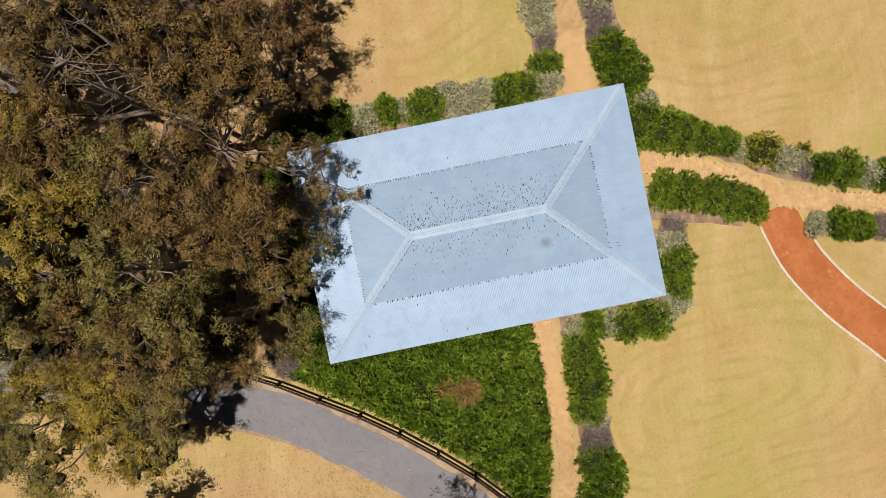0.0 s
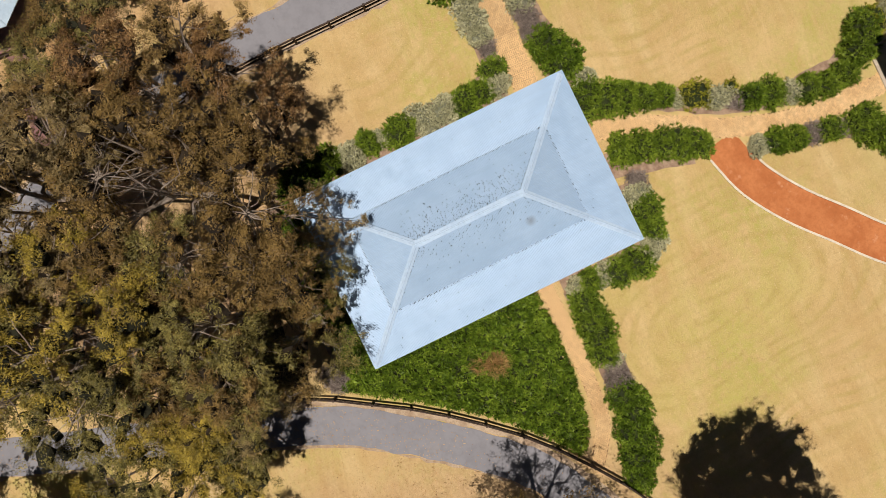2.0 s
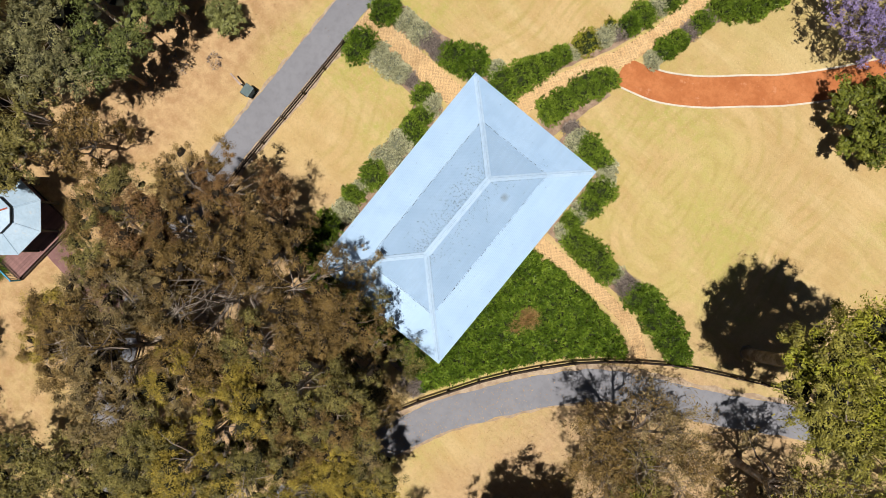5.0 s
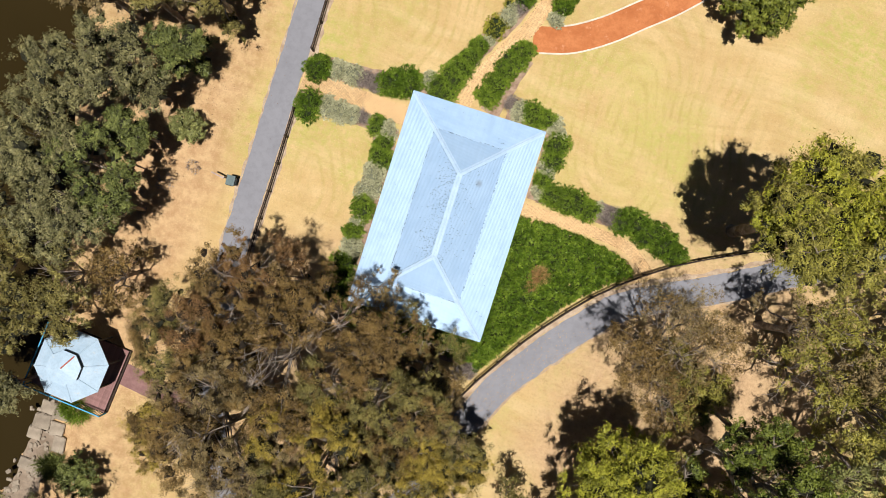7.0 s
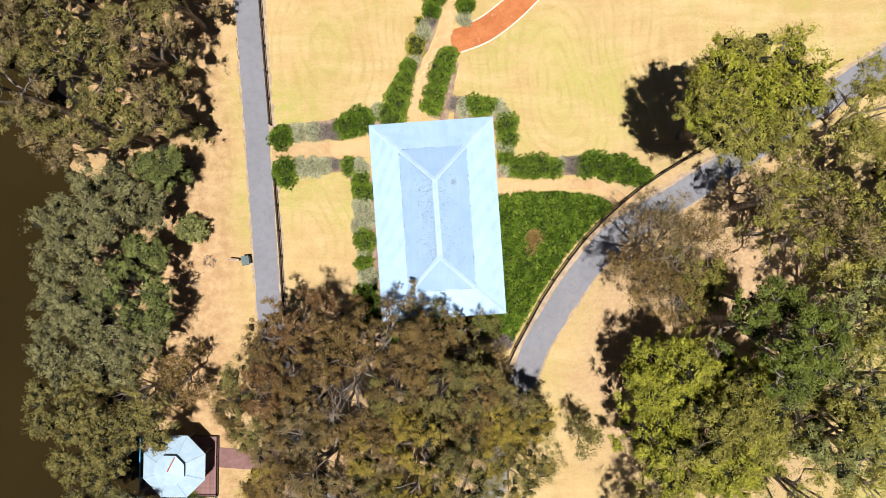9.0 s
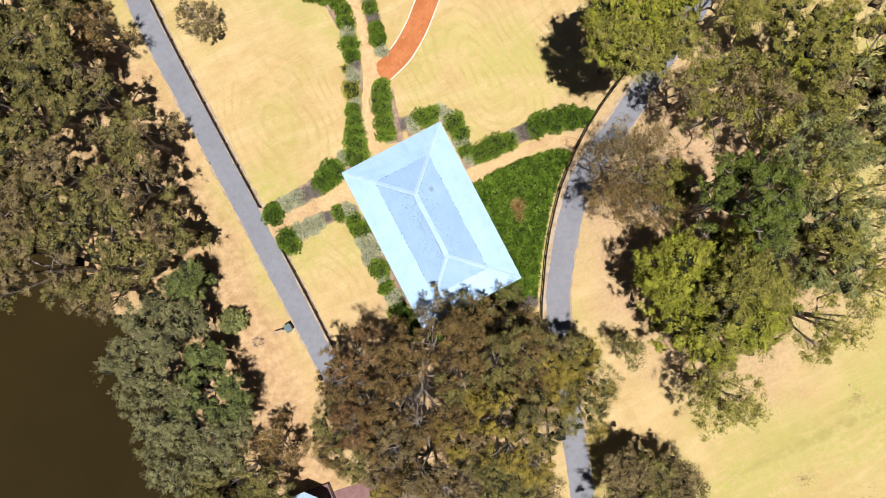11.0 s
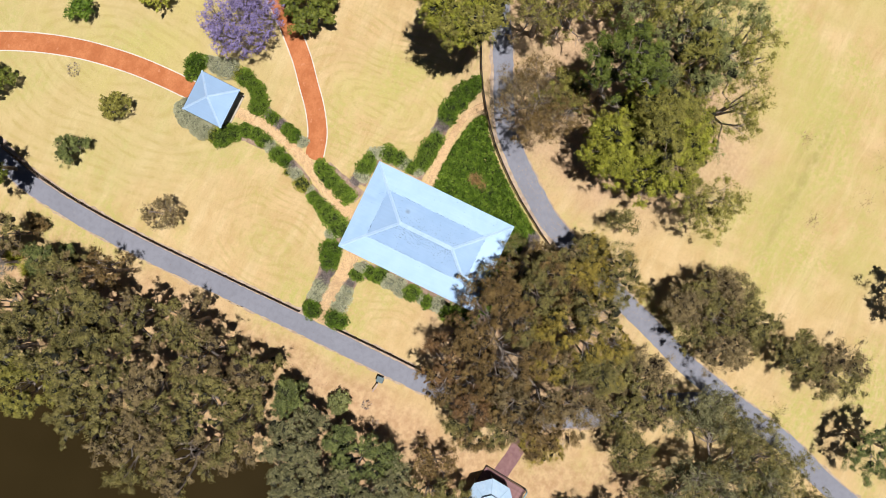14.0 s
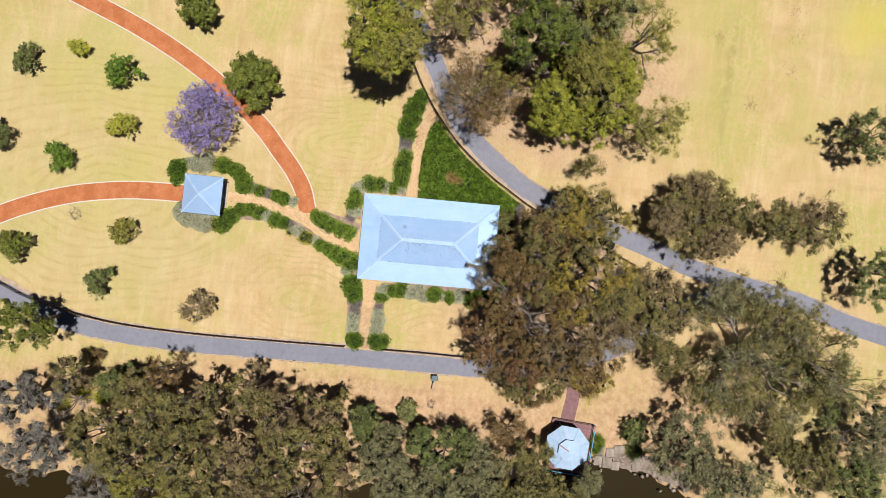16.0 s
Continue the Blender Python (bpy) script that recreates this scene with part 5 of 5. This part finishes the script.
# the river bank: (x, y, spread, height, leaf, share of bare twigs)
for n, (x, y, r, h, leaf, bare) in enumerate((
    (-12.9, 43.3, 3.8, 9.0, "deep", 0), (-21.6, 43.4, 3.6, 9.0, "eu_ash", 0.1), (-26.4, 41.0, 4.2, 10.0, "eu_ash", 0.1), (-18.2, 38.2, 2.6, 8.0, "eu_dun", 0.15), (-21.8, 38.6, 3.0, 8.0, "eu_ash", 0.1), (-18.6, 33.6, 2.0, 7.0, "eu_green", 0),
    # tall crowns over the north stretch
    (-18.9, 30.6, 2.7, 10.0, "eu_dun", 0.1), (-16.9, 27.6, 2.6, 8.5, "eu_brown", 0.3), (-20.2, 26.4, 3.7, 14.0, "eu_olive", 0), (-19.4, 21.8, 3.4, 13.0, "eu_dun", 0.05), (-17.8, 17.4, 3.0, 11.0, "eu_dun", 0.08), (-19.9, 13.4, 3.5, 12.0, "eu_dun", 0.05), (-19.0, 9.4, 2.6, 9.0, "eu_dun", 0.15), (-20.4, 5.4, 1.9, 6.5, "eu_green", 0),
    (-24.0, 33.6, 3.8, 12.0, "eu_olive", 0), (-24.6, 28.6, 4.1, 14.5, "eu_olive", 0), (-24.4, 22.9, 4.3, 15.5, "eu_olive", 0), (-24.6, 17.4, 4.1, 14.0, "eu_dun", 0), (-23.9, 12.3, 3.7, 13.0, "eu_olive", 0), (-23.4, 8.2, 3.0, 10.0, "eu_dun", 0),
    (-29.0, 33.0, 3.8, 11.0, "eu_ash", 0.1), (-28.8, 27.2, 4.0, 13.0, "eu_moss", 0), (-29.0, 21.6, 3.9, 13.5, "eu_olive", 0), (-29.8, 16.2, 4.4, 14.0, "eu_dun", 0), (-29.8, 11.0, 4.4, 13.0, "eu_dun", 0), (-26.4, 7.4, 3.0, 10.5, "eu_dun", 0),
    # lower casuarinas to the south
    (-25.0, 3.2, 3.5, 8.5, "eu_grey", 0), (-28.0, 1.4, 3.0, 7.5, "eu_grey", 0), (-22.4, 2.2, 2.0, 6.5, "eu_grey", 0), (-22.4, -1.0, 1.9, 6.5, "eu_green", 0), (-27.2, -3.4, 3.4, 8.5, "eu_grey", 0), (-23.6, -3.8, 2.9, 8.0, "eu_green", 0), (-28.0, -8.0, 3.2, 8.5, "eu_grey", 0), (-24.2, -7.8, 3.0, 8.5, "eu_grey", 0), (-21.8, -6.2, 1.9, 7.0, "eu_green", 0),
    (-27.8, -12.0, 3.3, 9.0, "eu_olive", 0.05), (-23.4, -11.6, 2.5, 7.5, "eu_olive", 0.25), (-20.2, -10.8, 2.1, 6.5, "eu_brown", 0.35), (-26.8, -15.8, 3.1, 8.5, "eu_olive", 0.05), (-23.6, -14.4, 2.4, 7.5, "eu_olive", 0.12), (-28.0, -19.2, 2.5, 7.0, "eu_olive", 0.1), (-25.6, -20.4, 1.6, 6.0, "eu_grey", 0.1))):
    tree("river_tree", x - (0.5 if x > -20.5 and y < 36 else 0), y, r * (0.9 if y > 6 else 1.0), h, leaf, GREY if leaf in ("eu_grey", "eu_green", "deep", "hedge_deep") else "tall riverside eucalypt with dry olive-brown crown", 70 + n, thick=1.85 if y > 6 else 2.3, per=150 if bare < 0.2 else 95, ball=0.66, accent="eu_olive" if leaf == "eu_dun" else None, lobes=10 if r > 3 else 7, bare=bare, full=0.6 if bare < 0.2 else 0.2, skirt=0 if y > 36 else 3 if x > -21 else 0)
# specimens on the north lawn
tree("jacaranda", 12.0, 26.6, 4.2, 7.0, "violet", "jacaranda in full violet blossom beside the red path", 95, full=0.2, thick=9, per=26, lobes=17, long=0.17, wide=0.1, bare=0.34, ball=0.32, flat=0.6)
tree("fig_tree", 16.7, 22.1, 3.1, 4.6, "deep", "dense glossy dark green round-crowned tree", 96, thick=4.5, per=130, lobes=12, long=0.24, wide=0.15, ball=0.55, flat=0.7)
tree("fig_tree", 24.6, 29.2, 2.4, 4.2, "deep", "small dense dark green round-crowned tree", 97, thick=4.5, per=130, lobes=9, long=0.24, wide=0.15, ball=0.55, flat=0.7)


# ---- stones and litter ----
def stone(name, x, y, sx, sy, sz, turn, seed, label, group):
    rng = np.random.default_rng(seed)
    bm = bmesh.new()
    bmesh.ops.create_cube(bm, size=1, matrix=Matrix.Diagonal((sx, sy, sz, 1)))
    for v in bm.verts:
        v.co += Vector(rng.normal(0, 0.06, 3) * np.array([sx, sy, sz]))
    bmesh.ops.bevel(bm, geom=bm.edges[:], offset=min(sx, sy, sz) * 0.18, segments=2, affect="EDGES")
    me = bpy.data.meshes.new(name)
    bm.to_mesh(me)
    bm.free()
    me.materials.append(M["rock"])
    ob = tagged(new(name, me), label, "rock", group)
    ob.matrix_basis = pose(x, y, sz * 0.2, 0, 0, turn)


rng = np.random.default_rng(3)
for k, (x, y, a, b) in enumerate(((-24.1, -22.5, 1.15, 0.95), (-22.9, -22.7, 1.1, 1.05), (-24.3, -23.6, 1.2, 1.05), (-23.1, -23.85, 1.05, 1.1), (-24.6, -24.65, 1.05, 0.95), (-22.6, -24.9, 0.95, 1.3), (-24.5, -27.0, 1.2, 0.9), (-23.4, -27.15, 1.1, 1.0))):
    stone("stone_slab", x, y, a, b, 0.28, 8 * math.sin(3 * k), 200 + k, "flat weathered sandstone slab on the river bank", "bank slabs")
structure("river_apron", ribbon("river_apron", spline([(-23.6, -24.4), (-23.9, -26.0), (-24.1, -28.6), (-25.0, -31.1), (-26.1, -33.9)], 0.4), 0.95, 1.0, 0.03, "apron", 0.5, 0.05, 14), "worn grey-brown stone apron sloping to the water", "river bank")
for k in range(70):
    y = rng.uniform(-34, -21.5)
    stone("bank_stone", float(shore(y)) + rng.normal(0.7, 0.45), y, *(rng.uniform(0.16, 0.42, 2)), rng.uniform(0.15, 0.3), rng.uniform(0, 180), 300 + k, "small rough stone at the water's edge", "bank stones")


def ground_litter(name, spots, n, mat, label, seed, size=0.09, z=0.045):
    """Fallen leaves lying about the given places (x, y, reach)."""
    rng = np.random.default_rng(seed)
    pick = rng.choice(len(spots), n)
    s = np.array(spots)[pick]
    pts = s[:, :2] + rng.normal(0, 0.55, (n, 2)) * s[:, 2:]
    pts = pts[(np.abs(pts[:, 0]) > 5.2) | (np.abs(pts[:, 1]) > 8.2)]
    pts = pts[pts[:, 0] > shore(pts[:, 1]) + 2.4]
    n = len(pts)
    ang = rng.uniform(0, 6.28, n)
    axis = np.stack([np.cos(ang), np.sin(ang), rng.normal(0, 0.15, n)], 1)
    across = np.stack([-np.sin(ang), np.cos(ang), rng.normal(0, 0.2, n)], 1)
    centre = np.c_[pts, np.full(n, z)]
    tagged(new(name, quads(name, leaf_cards(centre, axis, across, size * rng.uniform(0.6, 1.5, n), size * 0.4 * rng.uniform(0.6, 1.4, n)), mat)), label, "leaf litter", kind="stuff")


ground_litter("leaf_litter", ((-6, -13, 7), (0, -14, 6), (-3, -18, 7), (19, -10, 6), (21, -4, 6), (-22, 4, 5), (-22, 20, 6)), 8500, "dry_leaf", "fallen brown leaves under the eucalypts", 61, 0.075)
ground_litter("weed_tufts", ((31.3, -41.2, 1.5), (28.6, -41.3, 1.4), (24.3, -41.2, 1.2), (27.5, -32.4, 0.8), (19.8, -36.7, 0.8)), 260, "dry_leaf", "dark dry weed tufts in the open field", 66, 0.14, 0.03)
ground_litter("straw_wisps", tuple((x, y, 5) for x in (-10, 8, 13, 19, 8, 12) for y in (16, 9, 22)) + ((-9.5, 0, 3), (-9.5, 3, 3), (12, 9, 4), (9, 12, 4), (14, 8, 5)), 4500, "pale_straw", "pale cut straw lying on the mown lawn", 64, 0.06, 0.012)
ground_litter("straw_litter", ((8, -14, 5), (12, -9, 4), (5, -19, 4), (-6, -15, 7), (16, -12, 7), (3, -28, 6)), 7000, "tan_stem", "pale fallen leaves on the dry grass", 62, 0.075)


# ---- paver bricks ----
def herringbone(line, half, seed):
    """Centres and turns of bricks laid herringbone over a strip."""
    w = 0.1
    lo, hi = line.min(0) - 1.0, line.max(0) + 1.0
    mid = (lo + hi) / 2
    k = int(np.linalg.norm(hi - lo) / w)
    run = line[-1] - line[0]
    lean = math.degrees(math.atan2(run[1], run[0])) + 45
    c, s = math.cos(radians(lean)), math.sin(radians(lean))
    out = []
    for i in range(-k, k):
        for j in range(-k // 2, k // 2):
            # an upright and a level brick to each cell of the herringbone
            for du, dv, turn in ((1.0, 0.5, 0), (0.5, 2.0, 90)):
                u, v = (i + 2 * j + du) * w, (i - 2 * j + dv) * w
                x, y = mid[0] + u * c - v * s, mid[1] + u * s + v * c
                if lo[0] < x < hi[0] and lo[1] < y < hi[1]:
                    out.append((x, y, lean + turn))
    out = np.array(out)
    near = np.full(len(out), 9.0)
    for p in line:
        near = np.minimum(near, np.hypot(out[:, 0] - p[0], out[:, 1] - p[1]))
    keep = near < half
    for end, prev in ((line[0], line[1]), (line[-1], line[-2])):
        keep &= ((out[:, :2] - end) @ (end - prev)) / np.linalg.norm(end - prev) < 0.1
    return out[keep]


brick_mesh = boxes("brick", [(0, 0, 0, 0.187, 0.087, 0.05)], "brick")
rng = np.random.default_rng(8)
for name, line, half in PATHS:
    laid = herringbone(line, half, 1)
    heart = np.hypot(laid[:, 0] - 3, laid[:, 1] - 8)
    laid = laid[np.argsort(heart)]
    rest = []
    for i, (x, y, turn) in enumerate(laid):
        z = 0.012 + rng.uniform(-0.004, 0.004)
        if i < 290:
            part("brick", brick_mesh, beds[name], at=pose(x, y, z, rng.normal(0, 0.6), rng.normal(0, 0.6), turn + rng.normal(0, 1.2)))
        else:
            rest.append((x, y, z, turn))
    if rest:
        cube = np.array([(a, b, c) for c in (-0.025, 0.025) for a, b in ((-0.0935, -0.0435), (0.0935, -0.0435), (0.0935, 0.0435), (-0.0935, 0.0435))])
        verts, faces = [], []
        for x, y, z, turn in rest:
            k, (c, s) = len(verts), (math.cos(radians(turn)), math.sin(radians(turn)))
            verts += [(x + a * c - b * s, y + a * s + b * c, z + h) for a, b, h in cube]
            faces += [(k + 4, k + 5, k + 6, k + 7)] + [(k + i, k + (i + 1) % 4, k + 4 + (i + 1) % 4, k + 4 + i) for i in range(4)]
        tagged(part("bricks", mesh_of("bricks", verts, faces, "brick"), beds[name]), kind="stuff")
